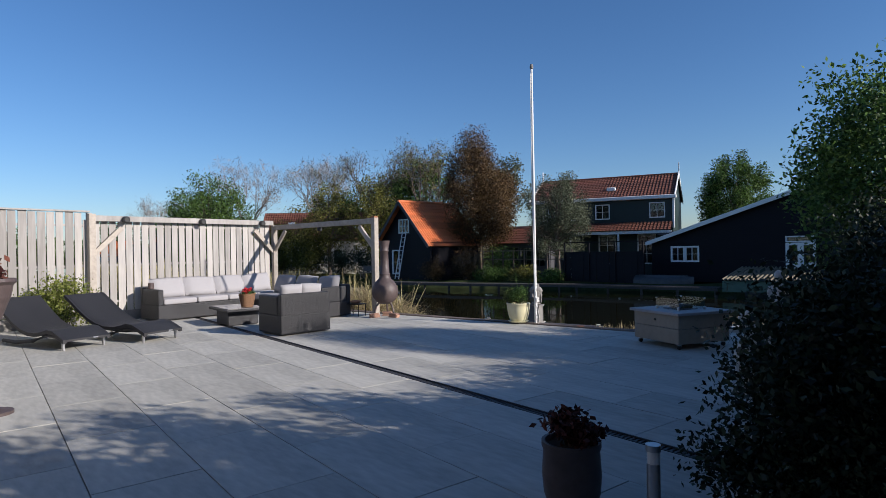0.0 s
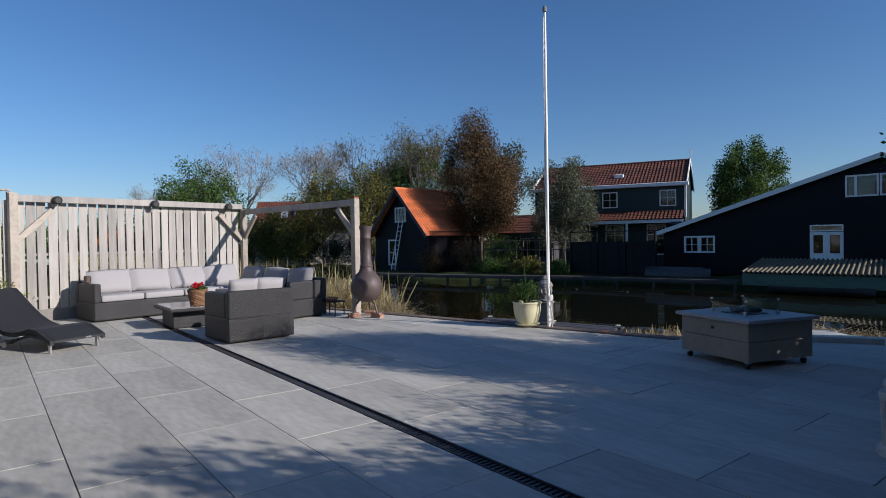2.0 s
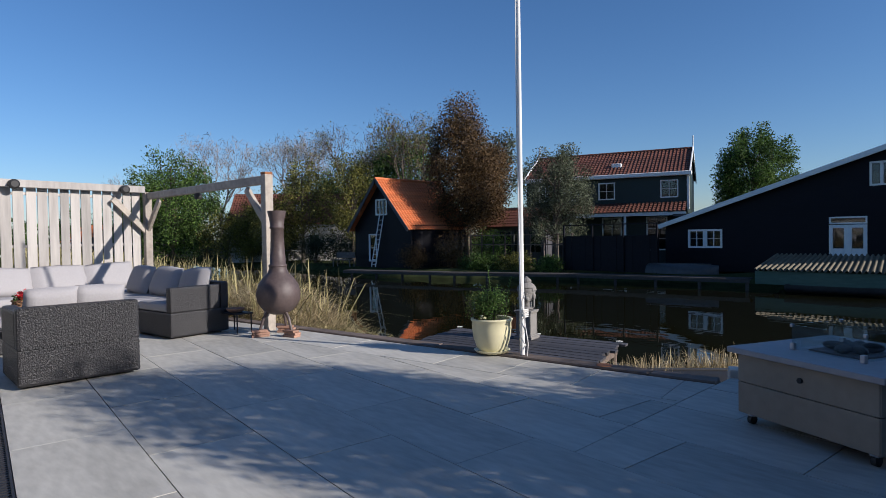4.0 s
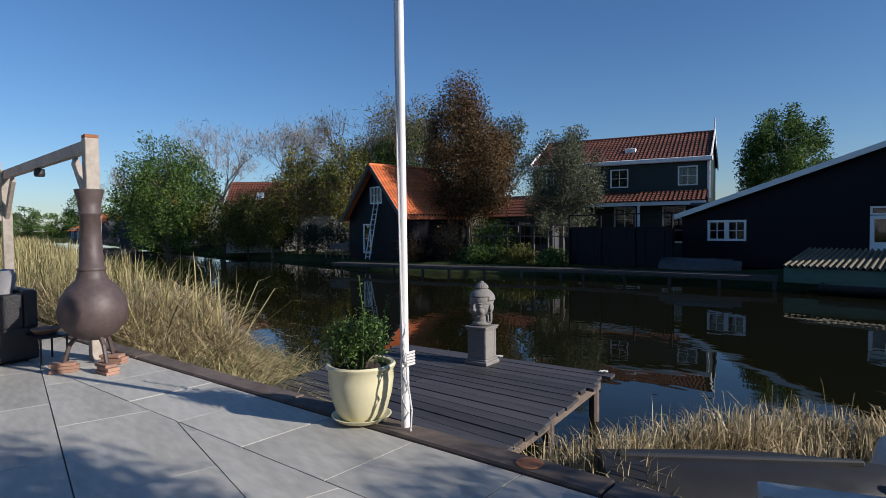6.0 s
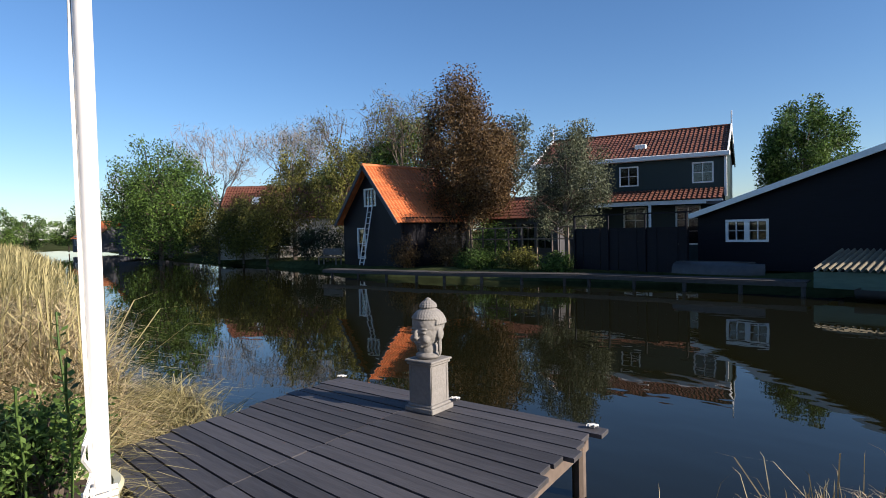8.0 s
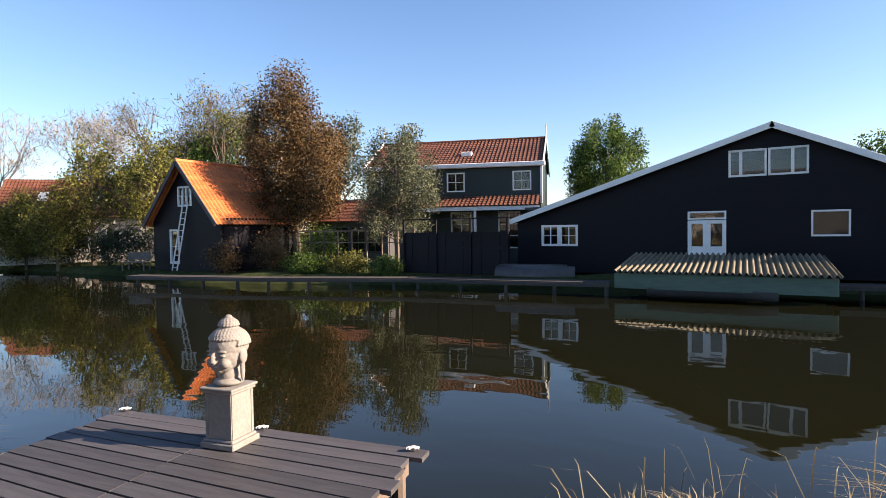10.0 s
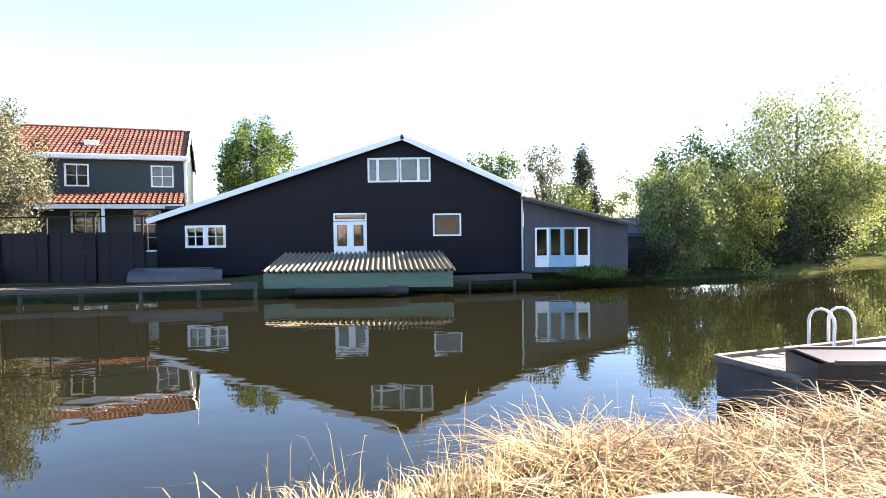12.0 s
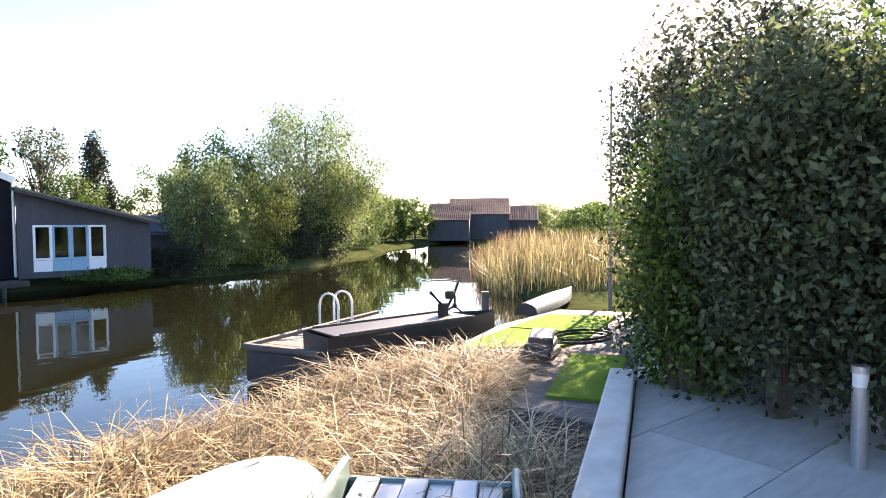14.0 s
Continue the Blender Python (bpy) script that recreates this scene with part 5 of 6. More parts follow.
def quay():
    t = thing("timber_quay", "long grey timber walkway on posts along the far bank", "quay")
    lines = [[(-31, 22.4), (-24.5, 24.0), (-18.7, 26.3), (-11.1, 27.5)], [(-4.7, 29.2), (-1.8, 30.1)]]
    rnd = random.Random(12)
    for (xa, ya), (xb, yb) in [p for line in lines for p in zip(line, line[1:])]:
        ln, an = math.hypot(xb - xa, yb - ya), math.degrees(math.atan2(yb - ya, xb - xa))
        for k in range(3):
            part("plank", bx(ln / 2, 0.13 + 0.27 * k, -0.62, ln, 0.25, 0.05, 0.006), QUAYD, t, m=pose(xa, ya, rnd.uniform(-.01, .01), 0, 0, an))
        part("edge_board", bx(ln / 2, 0.0, -0.7, ln, 0.04, 0.12, 0.005), QUAYD, t, m=pose(xa, ya, 0, 0, 0, an))
        s = 0.6
        while s < ln:
            part("post", rod(bmesh.new(), (s, 0.06, -2), (s, 0.06, -0.66), 0.07, n=8), QUAYD, t, m=pose(xa, ya, 0, 0, 0, an))
            s += 1.75
    q = thing("rowing_boat", "old upturned grey-green rowing boat lying on the quay", "boat", pose(-14.2, 28.6, -0.55, 0, 0, 3))
    smooth(part("hull", hull(bmesh.new(), 3.0, 1.1, 0.42), DARKHULL, q), 50)
    part("keel", bx(-0.1, 0, 0.42, 2.6, 0.05, 0.05, 0.01), DARKHULL, q)
    q = thing("rowing_boat", "low wooden rowing boat moored before the boathouse", "boat", pose(-8.0, 27.5, -0.72, 180, 0, 0))
    smooth(part("hull", hull(bmesh.new(), 3.6, 0.9, 0.3), DARKHULL, q), 50)
    f = thing("black_screen_fence", "black timber screen with a thin rail above it on the quay", "fence", pose(0, 28.6, 0))
    for k in range(12):
        part("panel", bx(-20.1 + 0.42 * k, 0.02 * (k % 2), 0.28, 0.415, 0.03, 1.72, 0.004), BLACKW, f)
    for k in range(4):
        part("post", bx(-20.3 + 1.65 * k, -0.04, 0.55, 0.07, 0.07, 2.3, 0.004), BLACKW, f)
    part("rail", bx(-17.7, -0.04, 1.68, 5.2, 0.05, 0.05), BLACKW, f)
    s = thing("garden_fence", "thin dark garden fence of rails and posts", "fence", pose(0, 29.3, 0))
    for k in range(9):
        part("post", bx(-27.5 + 0.9 * k, 0, 0.35, 0.06, 0.06, 1.9), EDGEM, s)
    part("rail", bx(-23.9, 0, 1.25, 7.4, 0.04, 0.05), EDGEM, s)
    part("rail", bx(-23.9, 0, 0.7, 7.4, 0.04, 0.05), EDGEM, s)


quay()


def green_house():
    # its own x runs left along the front, y goes in from the front
    R = Vector((-17.7, 37.3, 0))
    X, Y = Vector((-0.94, -0.342, 0)), Vector((-0.342, 0.94, 0))
    M = Matrix(((-X.x, Y.x, 0, R.x), (-X.y, Y.y, 0, R.y), (0, 0, 1, 0), (0, 0, 0, 1)))
    t = thing("green_house", "dark green wooden house with red tiled roof and white gutter", "house", M)
    L = 9.7
    holes = [(-1.5, -0.5, 3.3, 4.35), (-5.1, -4.1, 3.3, 4.35), (-7.2, -6.3, 3.3, 4.35), (-8.9, -8.0, 3.3, 4.35), (-4.9, -3.7, 0.2, 2.2), (-2.3, -1.1, 0.2, 2.2)]
    part("front_wall", wall_cells(bmesh.new(), -L, 0, -0.7, [(-L, 4.7), (0, 4.7)], holes, 0.2), GREENW, t)
    part("back_wall", bx(-L / 2, 7.0, 2.0, L, 0.2, 5.4), GREENW, t)
    for x in (-0.1, -L + 0.1):
        bm = bmesh.new()
        v = [bm.verts.new((x + d, y, z)) for d in (-0.1, 0.1) for y, z in ((0.2, -0.7), (6.9, -0.7), (6.9, 4.7), (3.5, 6.5), (0.2, 4.7))]
        bm.faces.new(v[:5])
        bm.faces.new(v[5:][::-1])
        for k in range(5):
            bm.faces.new((v[k], v[(k + 1) % 5], v[5 + (k + 1) % 5], v[5 + k]))
        bmesh.ops.recalc_face_normals(bm, faces=bm.faces)
        part("gable_wall", bm, GREENW, t)
    part("partition", bx(-L / 2, 2.2, 2.0, L - 0.4, 0.1, 5.2), GREYW, t)
    roof_slope(t, OLDTILE, (-L - 0.1, -0.1, 4.72), (0.1, -0.1, 4.72), (-L - 0.1, 3.5, 6.55))
    roof_slope(t, OLDTILE, (0.1, 7.1, 4.72), (-L - 0.1, 7.1, 4.72), (0.1, 3.5, 6.55))
    part("roof_ridge", rod(bmesh.new(), (-L - 0.1, 3.5, 6.56), (0.1, 3.5, 6.56), 0.09, n=10), OLDTILE, t)
    part("gutter", bx(-L / 2, -0.22, 4.68, L + 0.5, 0.28, 0.24, 0.03), WHITEP, t, "broad white-painted gutter")
    for x in (0.14, -L - 0.14):
        for s in (1, -1):
            ln = math.hypot(3.7, 1.9)
            part("verge_board", bx(0, ln / 2, 0, 0.06, ln, 0.22, 0.005), WHITEP, t, m=pose(x, 3.5 - s * 3.7, 4.68, math.degrees(math.atan2(1.9, 3.7)) if s > 0 else 180 - math.degrees(math.atan2(1.9, 3.7)), 0, 0))
        part("finial", bx(x, 3.5, 6.9, 0.07, 0.07, 0.9, 0.01), WHITEP, t)
    part("corner_board", bx(0.03, 0.02, 3.6, 0.12, 0.3, 2.0), WHITEP, t)
    for h in holes[:4]:
        window(t, *h, 2, 2, 0.03, 0.07)
    for h in holes[4:]:
        window(t, *h, 2, 3, 0.03, 0.08)
    roof_slope(t, OLDTILE, (-6.6, -1.6, 2.45), (0.0, -1.6, 2.45), (-6.6, 0.0, 3.05), "porch_roof")
    part("porch_beam", bx(-3.3, -1.5, 2.32, 6.6, 0.1, 0.2), WHITEP, t)
    for x in (-6.5, -3.3, -0.1):
        part("porch_post", bx(x, -1.5, 0.8, 0.12, 0.12, 3.0), WHITEP, t)
    part("porch_ceiling", bx(-3.3, -0.75, 2.4, 6.5, 1.4, 0.03), GREENW, t)
    part("chimney_vent", bx(-4.2, 1.3, 5.4, 0.6, 0.35, 0.45, 0.03), WHITEP, t, "pale roof vent box")
    w = thing("garden_room", "glazed garden room with a low red tiled roof", "outbuilding", pose(-26.4, 32.0, 0, 0, 0, 8))
    part("wall", wall_cells(bmesh.new(), -2.3, 2.3, -0.7, [(-2.3, 1.8), (2.3, 1.8)], [(-2.1 + 1.05 * k, -1.15 + 1.05 * k, 0.1, 1.5) for k in range(4)], 0.15), GREYW, w)
    part("back_wall", bx(0, 3.0, 0.55, 4.6, 0.15, 2.5), GREYW, w)
    for x in (-2.25, 2.25):
        part("side_wall", bx(x, 1.6, 0.55, 0.12, 2.8, 2.5), GREYW, w)
    for k in range(4):
        window(w, -2.1 + 1.05 * k, -1.15 + 1.05 * k, 0.1, 1.5, 2, 2, 0.02, 0.06, mat=GREYW)
    roof_slope(w, OLDTILE, (-2.6, -0.4, 1.75), (2.6, -0.4, 1.75), (-2.6, 1.6, 3.0))
    roof_slope(w, OLDTILE, (2.6, 3.6, 1.75), (-2.6, 3.6, 1.75), (2.6, 1.6, 3.0))


green_house()


def orange_shed():
    t = thing("orange_roofed_shed", "black timber shed with steep orange tiled roof by the water", "shed", pose(-32.0, 26.0, 0))
    holes = [(-0.55, 0.6, 2.6, 3.6), (-1.3, -0.5, -0.3, 1.45)]
    tops = [(-2.9, 1.75), (0, 4.75), (2.9, 1.75)]
    part("front_wall", wall_cells(bmesh.new(), -2.75, 2.75, -0.7, tops, holes, 0.18), BLACKW, t)
    part("back_wall", wall_cells(bmesh.new(), -2.75, 2.75, -0.7, tops, [], 0.18, 4.6), BLACKW, t)
    for x in (-2.7, 2.7):
        part("side_wall", bx(x, 2.4, 0.6, 0.15, 4.4, 2.7), BLACKW, t)
    part("partition", bx(0, 2.0, 0.5, 5.2, 0.1, 2.3), BLACKW, t)
    roof_slope(t, ROOFTILE, (2.98, -0.45, 1.65), (2.98, 5.1, 1.65), (0.0, -0.45, 4.83))
    roof_slope(t, ROOFTILE, (-2.98, 5.1, 1.65), (-2.98, -0.45, 1.65), (0.0, 5.1, 4.83))
    part("roof_ridge", rod(bmesh.new(), (0, -0.47, 4.85), (0, 5.1, 4.85), 0.1, n=10), ROOFTILE, t)
    ln = math.hypot(3.0, 3.15)
    an = math.degrees(math.atan2(3.15, 3.0))
    part("bargeboard", bx(ln / 2, -0.45, 0, ln, 0.05, 0.2), GREYW, t, m=pose(-3.0, 0, 1.62, 0, -an, 0))
    part("bargeboard", bx(ln / 2, -0.45, 0, ln, 0.05, 0.2), GREYW, t, m=pose(3.0, 0, 1.62, 0, an - 180, 0))
    window(t, *holes[0], 3, 2, 0.02, 0.08)
    window(t, *holes[1], 1, 2, 0.02, 0.08)
    l = thing("ladder", "long white ladder leaning against the shed's front", "ladder", pose(-32.0, 26.0, 0))
    for s in (-0.2, 0.2):
        bm = bmesh.new()
        rod(bm, (-0.3 + s, -0.45, -0.6), (0.15 + s, -0.06, 2.75), 0.035, n=6)
        part("stile", bm, WHITEP, l)
    for k in range(11):
        f = (k + 0.5) / 11
        part("rung", rod(bmesh.new(), (-0.5 + 0.45 * f, -0.45 + 0.39 * f, -0.6 + 3.35 * f), (-0.1 + 0.45 * f, -0.45 + 0.39 * f, -0.6 + 3.35 * f), 0.02, n=5), WHITEP, l)
    b = thing("garden_bench", "pale wooden garden bench beside the shed", "bench", pose(-34.6, 24.9, -0.6, 0, 0, 15))
    part("seat", bx(0, 0, 0.42, 1.5, 0.45, 0.05), QUAYM, b)
    part("backrest", bx(0, 0.25, 0.72, 1.5, 0.05, 0.4), QUAYM, b)
    for x in (-0.68, 0.68):
        for y in (-0.18, 0.22):
            part("leg", bx(x, y, 0.2, 0.06, 0.06, 0.42), QUAYM, b)


orange_shed()


def plain_house(x, y, rot, w, d, eave, ridge, wall, roof, label, skylights=0):
    """A far house: its front looks out along its own -y, the ridge runs along x."""
    t = thing("house", label, "house", pose(x, y, 0, 0, 0, rot))
    holes = [(-w / 2 + 0.8 + 1.9 * k, -w / 2 + 1.7 + 1.9 * k, 0.2, 1.6) for k in range(int((w - 1) / 1.9))] if skylights >= 0 else []
    part("front_wall", wall_cells(bmesh.new(), -w / 2, w / 2, -0.7, [(-w / 2, eave), (w / 2, eave)], holes, 0.2), wall, t)
    part("back_wall", bx(0, d, (eave - 0.7) / 2, w, 0.2, eave + 0.7), wall, t)
    for s in (-1, 1):
        bm = bmesh.new()
        v = [bm.verts.new((s * (w / 2 - 0.1) + e, yy, z)) for e in (-0.1, 0.1) for yy, z in ((0.2, -0.7), (d - 0.1, -0.7), (d - 0.1, eave), (d / 2, ridge - 0.1), (0.2, eave))]
        bm.faces.new(v[:5])
        bm.faces.new(v[5:][::-1])
        for k in range(5):
            bm.faces.new((v[k], v[(k + 1) % 5], v[5 + (k + 1) % 5], v[5 + k]))
        bmesh.ops.recalc_face_normals(bm, faces=bm.faces)
        part("gable_wall", bm, wall, t)
    part("partition", bx(0, 1.8, eave / 2 - 0.3, w - 0.5, 0.1, eave), GREYW, t)
    for h in holes:
        window(t, *h, 2, 2, 0.03, 0.07)
    roof_slope(t, roof, (-w / 2 - 0.2, -0.2, eave), (w / 2 + 0.2, -0.2, eave), (-w / 2 - 0.2, d / 2, ridge))
    roof_slope(t, roof, (w / 2 + 0.2, d + 0.2, eave), (-w / 2 - 0.2, d + 0.2, eave), (w / 2 + 0.2, d / 2, ridge))
    an = math.degrees(math.atan2(ridge - eave, d / 2))
    for k in range(skylights):
        s = part("skylight", bx(0, 0, 0.08, 0.6, 0.9, 0.08, 0.01), WHITEP, t, m=pose(-w / 4 + k * w / 3.2, d / 4, (eave + ridge) / 2 + 0.06, an, 0, 0))
        part("pane", bx(0, 0, 0.125, 0.48, 0.78, 0.01), material("skylight_glass", (0.5, 0.55, 0.6), 0.1, 0.05), s, m=pose(0, 0, 0))
    return t


plain_house(-47.5, 28.5, 52, 10, 6.5, 2.4, 5.2, WHITESTONE, OLDTILE, "white house with a red-brown roof and skylights among the trees", 3)
plain_house(-80, 25, -25, 9, 7, 2.4, 7.0, GREYW, ROOFTILE, "far dark house with an orange tiled roof across the water")
plain_house(-100, 24, 10, 8, 6, 1.2, 3.6, GREYW, ROOFTILE, "far low white house with an orange roof")
DARKTILE = material("weathered_dark_tile", (0.075, 0.034, 0.028), 0.85, 0.35, 3, 0.6, 0.3)
for x, y, rot, w, d, e, r in ((39.5, 54, -48, 4.5, 9, 1.5, 3.5), (45.5, 55, -48, 7, 10, 2.2, 4.3), (53, 56, -52, 6, 9, 1.5, 3.5)):
    plain_house(x, y, rot, w, d, e, r, GREYW, DARKTILE, "far dark timber barn with a red-brown roof at the canal's bend", -1)


# ---- trees and shrubs over the water ----
tree(-28.6, 30.3, -0.6, 10.3, 2.75, L_RED, 60000, 0.13, 21, "tall tree with dense russet autumn leaves", 0.12, 170, spread=0.075, point=0.2)
tree(-21.8, 30.0, -0.6, 6.6, 2.2, L_GREY, 30000, 0.1, 22, "young grey-green tree in front of the house", 0.2, 90, spread=0.065)
tree(-16.6, 45, -0.6, 8.7, 2.6, L_GREEN, 46000, 0.14, 23, "round green tree behind the barn", 0.15, 100, spread=0.065)
tree(-40.5, 36, -0.6, 10.4, 4.0, L_GREEN, 20000, 0.2, 24, "broad green tree behind the shed", 0.12, 120, spread=0.065)
tree(-46.5, 37, -0.6, 10.0, 3.6, L_GREY, 12000, 0.2, 36, "grey-green tree behind the shed", 0.12, 100, spread=0.065)
tree(-36.5, 42, -0.6, 10.8, 3.0, L_GREY, 9000, 0.2, 25, "thin-leaved tree behind the green house", 0.35, 80, spread=0.065)
tree(-55, 21.6, -0.8, 9.6, 3.9, L_GREEN, 22000, 0.19, 26, "dense green waterside tree", 0.03, 130, spread=0.065)
tree(-50.5, 24.5, -0.8, 4.2, 2.3, L_YEL, 7000, 0.16, 27, "low yellow-green willow at the bank", 0.05, 70)
tree(-43.5, 27.3, -0.7, 8.0, 2.2, L_YEL, 7000, 0.16, 28, "slender tree with yellowing leaves", 0.2, 90, spread=0.07)
tree(-45, 25.9, -0.8, 4.9, 1.8, L_YEL, 11000, 0.14, 56, "small yellow-green tree before the white house", 0.15, 60)
tree(-49, 25.8, -0.8, 4.7, 1.8, L_YEL, 11000, 0.14, 57, "small yellowing tree at the bank", 0.1, 60)
tree(-40, 29.5, -0.7, 8.2, 2.3, L_YEL, 10000, 0.16, 29, "slender tree with yellow-green leaves by the bank", 0.15, 90, spread=0.07)
tree(-59, 36.5, -0.7, 9.5, 4.5, L_YEL, 12000, 0.22, 38, "yellowing trees behind the white house", 0.03, 100, spread=0.07)
tree(-52, 37.5, -0.7, 9.0, 4.0, L_GREEN, 12000, 0.22, 39, "green trees behind the white house", 0.03, 100, spread=0.07)
tree(-66, 25.5, -0.7, 9.5, 4.5, L_GREEN, 14000, 0.25, 37, "broad green tree on the far bank", 0.03, 100, spread=0.07)
bare_tree(-46, 34.2, -0.6, 11.6, 4.0, 31, "nearly leafless tall tree with fine twigs", 1200, L_YEL)
bare_tree(-53, 32, -0.6, 12.0, 4.0, 32, "bare tree with fine upright twigs", 600, L_YEL, PALEBARK)
bare_tree(-61, 28.5, -0.6, 12.0, 5.0, 33, "pale bare tree with a broad crown of twigs", 0, None, PALEBARK)
bare_tree(-37.5, 33.5, -0.6, 10.8, 3.6, 34, "half-bare tree behind the orange-roofed shed", 2500, L_YEL)
bare_tree(-84, 27, -0.6, 10.0, 4.5, 35, "distant bare tree with pale twigs", 0, None, PALEBARK)
tree(-2.3, 42, -0.6, 6.4, 1.8, L_GREEN, 9000, 0.15, 41, "rounded green tree behind the barn's low side", 0.15, 70, spread=0.07)
tree(0.6, 42, -0.6, 6.6, 1.5, L_GREY, 2600, 0.15, 42, "thin open tree behind the annex", 0.45, 50, spread=0.07)
tree(1.6, 41, -0.6, 4.6, 1.5, L_GREEN, 7000, 0.14, 43, "low green tree behind the annex", 0.1, 50, spread=0.07)
tree(3.6, 45, -0.6, 6.6, 1.6, L_DARK, 9000, 0.14, 44, "dark conifer behind the annex", 0.08, 80, point=0.8, spread=0.08)
tree(6.8, 44, -0.6, 5.2, 2.2, L_GREEN, 8000, 0.15, 45, "green tree behind the willows", 0.1, 60, spread=0.07)
tree(4.7, 33.0, -1.0, 5.0, 2.0, L_WILLOW, 26000, 0.1, 46, "drooping bright green willow at the water's edge", -0.02, 120, droop=1.5, spread=0.065)
tree(7.7, 33.7, -1.0, 4.5, 1.9, L_LIME, 20000, 0.1, 47, "yellow-green willow hanging over the water", 0.0, 110, droop=1.5, spread=0.065)
tree(12.6, 38, -0.9, 8.8, 4.2, L_WILLOW, 52000, 0.13, 48, "tall feathery willow at the canal's bend", 0.05, 150, droop=1.0, spread=0.08)
tree(7.3, 38, -0.8, 6.9, 2.4, L_GREEN, 15000, 0.14, 49, "green willow standing behind the bank", 0.05, 100, spread=0.065)
tree(16.3, 41.0, -0.9, 6.4, 2.4, L_WILLOW, 14000, 0.12, 50, "waterside willow at the canal's bend", 0.05, 100, droop=1.2, spread=0.065)
tree(14.3, 38.6, -1.0, 5.6, 2.2, L_WILLOW, 15000, 0.11, 53, "leafy willow beside the tall one", -0.02, 100, droop=1.2, spread=0.065)
tree(20.5, 43.5, -0.9, 4.6, 2.4, L_GREEN, 9000, 0.13, 54, "green bush-like tree at the canal's bend", 0.0, 80, spread=0.07)
tree(26, 50, -0.9, 4.0, 2.4, L_GREEN, 7000, 0.15, 55, "green tree by the far barns", 0.0, 70, spread=0.07)
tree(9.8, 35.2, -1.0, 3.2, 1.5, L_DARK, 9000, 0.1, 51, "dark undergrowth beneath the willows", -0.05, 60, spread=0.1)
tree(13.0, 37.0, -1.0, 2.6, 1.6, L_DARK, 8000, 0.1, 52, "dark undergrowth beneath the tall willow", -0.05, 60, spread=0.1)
for k, (x, y, h, r) in enumerate(((56, 70, 5, 4), (64, 72, 6, 4), (75, 70, 6, 5), (95, 75, 7, 6), (34, 62, 5, 4), (24, 56, 5, 4), (22, 47.5, 5, 3), (30, 52.8, 4.5, 2.2), (33.5, 54.2, 4.2, 2.2), (36.5, 56, 4.5, 2.2), (28, 54, 5, 3.5), (32, 57, 5, 3.5), (62, 60, 5, 4), (70, 62, 5, 5), (80, 55, 5, 5), (60, 50, 4, 4), (52, 44, 4, 4), (44, 36, 4, 4))):
    tree(x, y, -0.6, h, r, L_GREEN, 4500, 0.26, 60 + k, "distant green tree beyond the canal", 0.03, 60, spread=0.07)
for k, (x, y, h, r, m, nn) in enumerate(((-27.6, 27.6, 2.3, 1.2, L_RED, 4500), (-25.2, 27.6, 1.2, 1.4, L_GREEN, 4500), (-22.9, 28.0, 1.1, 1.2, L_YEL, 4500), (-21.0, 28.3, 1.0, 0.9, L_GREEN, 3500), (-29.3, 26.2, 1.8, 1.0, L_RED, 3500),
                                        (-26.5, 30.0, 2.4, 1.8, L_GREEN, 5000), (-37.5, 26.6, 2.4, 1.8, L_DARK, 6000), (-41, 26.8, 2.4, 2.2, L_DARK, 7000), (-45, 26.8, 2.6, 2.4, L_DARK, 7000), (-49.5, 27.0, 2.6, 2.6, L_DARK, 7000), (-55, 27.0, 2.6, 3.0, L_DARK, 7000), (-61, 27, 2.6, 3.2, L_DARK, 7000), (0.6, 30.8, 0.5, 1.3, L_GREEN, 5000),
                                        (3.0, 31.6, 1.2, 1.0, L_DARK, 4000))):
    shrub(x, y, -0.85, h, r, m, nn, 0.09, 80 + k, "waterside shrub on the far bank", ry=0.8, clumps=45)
for k, (x, y) in enumerate(((-72, 26.5), (-80, 30), (-90, 29), (-105, 27), (-118, 25), (-128, 20), (-122, 15))):
    tree(x, y, -0.7, 5 + k % 4, 4, L_GREEN, 6000, 0.3, 100 + k, "distant trees along the far bank", 0.02, 60, spread=0.07)


# ---- near bank: reeds, boats, float, turf ----
def scatter(n, rng, inside, box4, zoff=0.0):
    x = rng.uniform(box4[0], box4[1], n * 6)
    y = rng.uniform(box4[2], box4[3], n * 6)
    ok = inside(x, y)
    x, y = x[ok][:n], y[ok][:n]
    return np.stack([x, y, np.maximum(land(x, y), WATER_Z - 0.1) + zoff], 1)


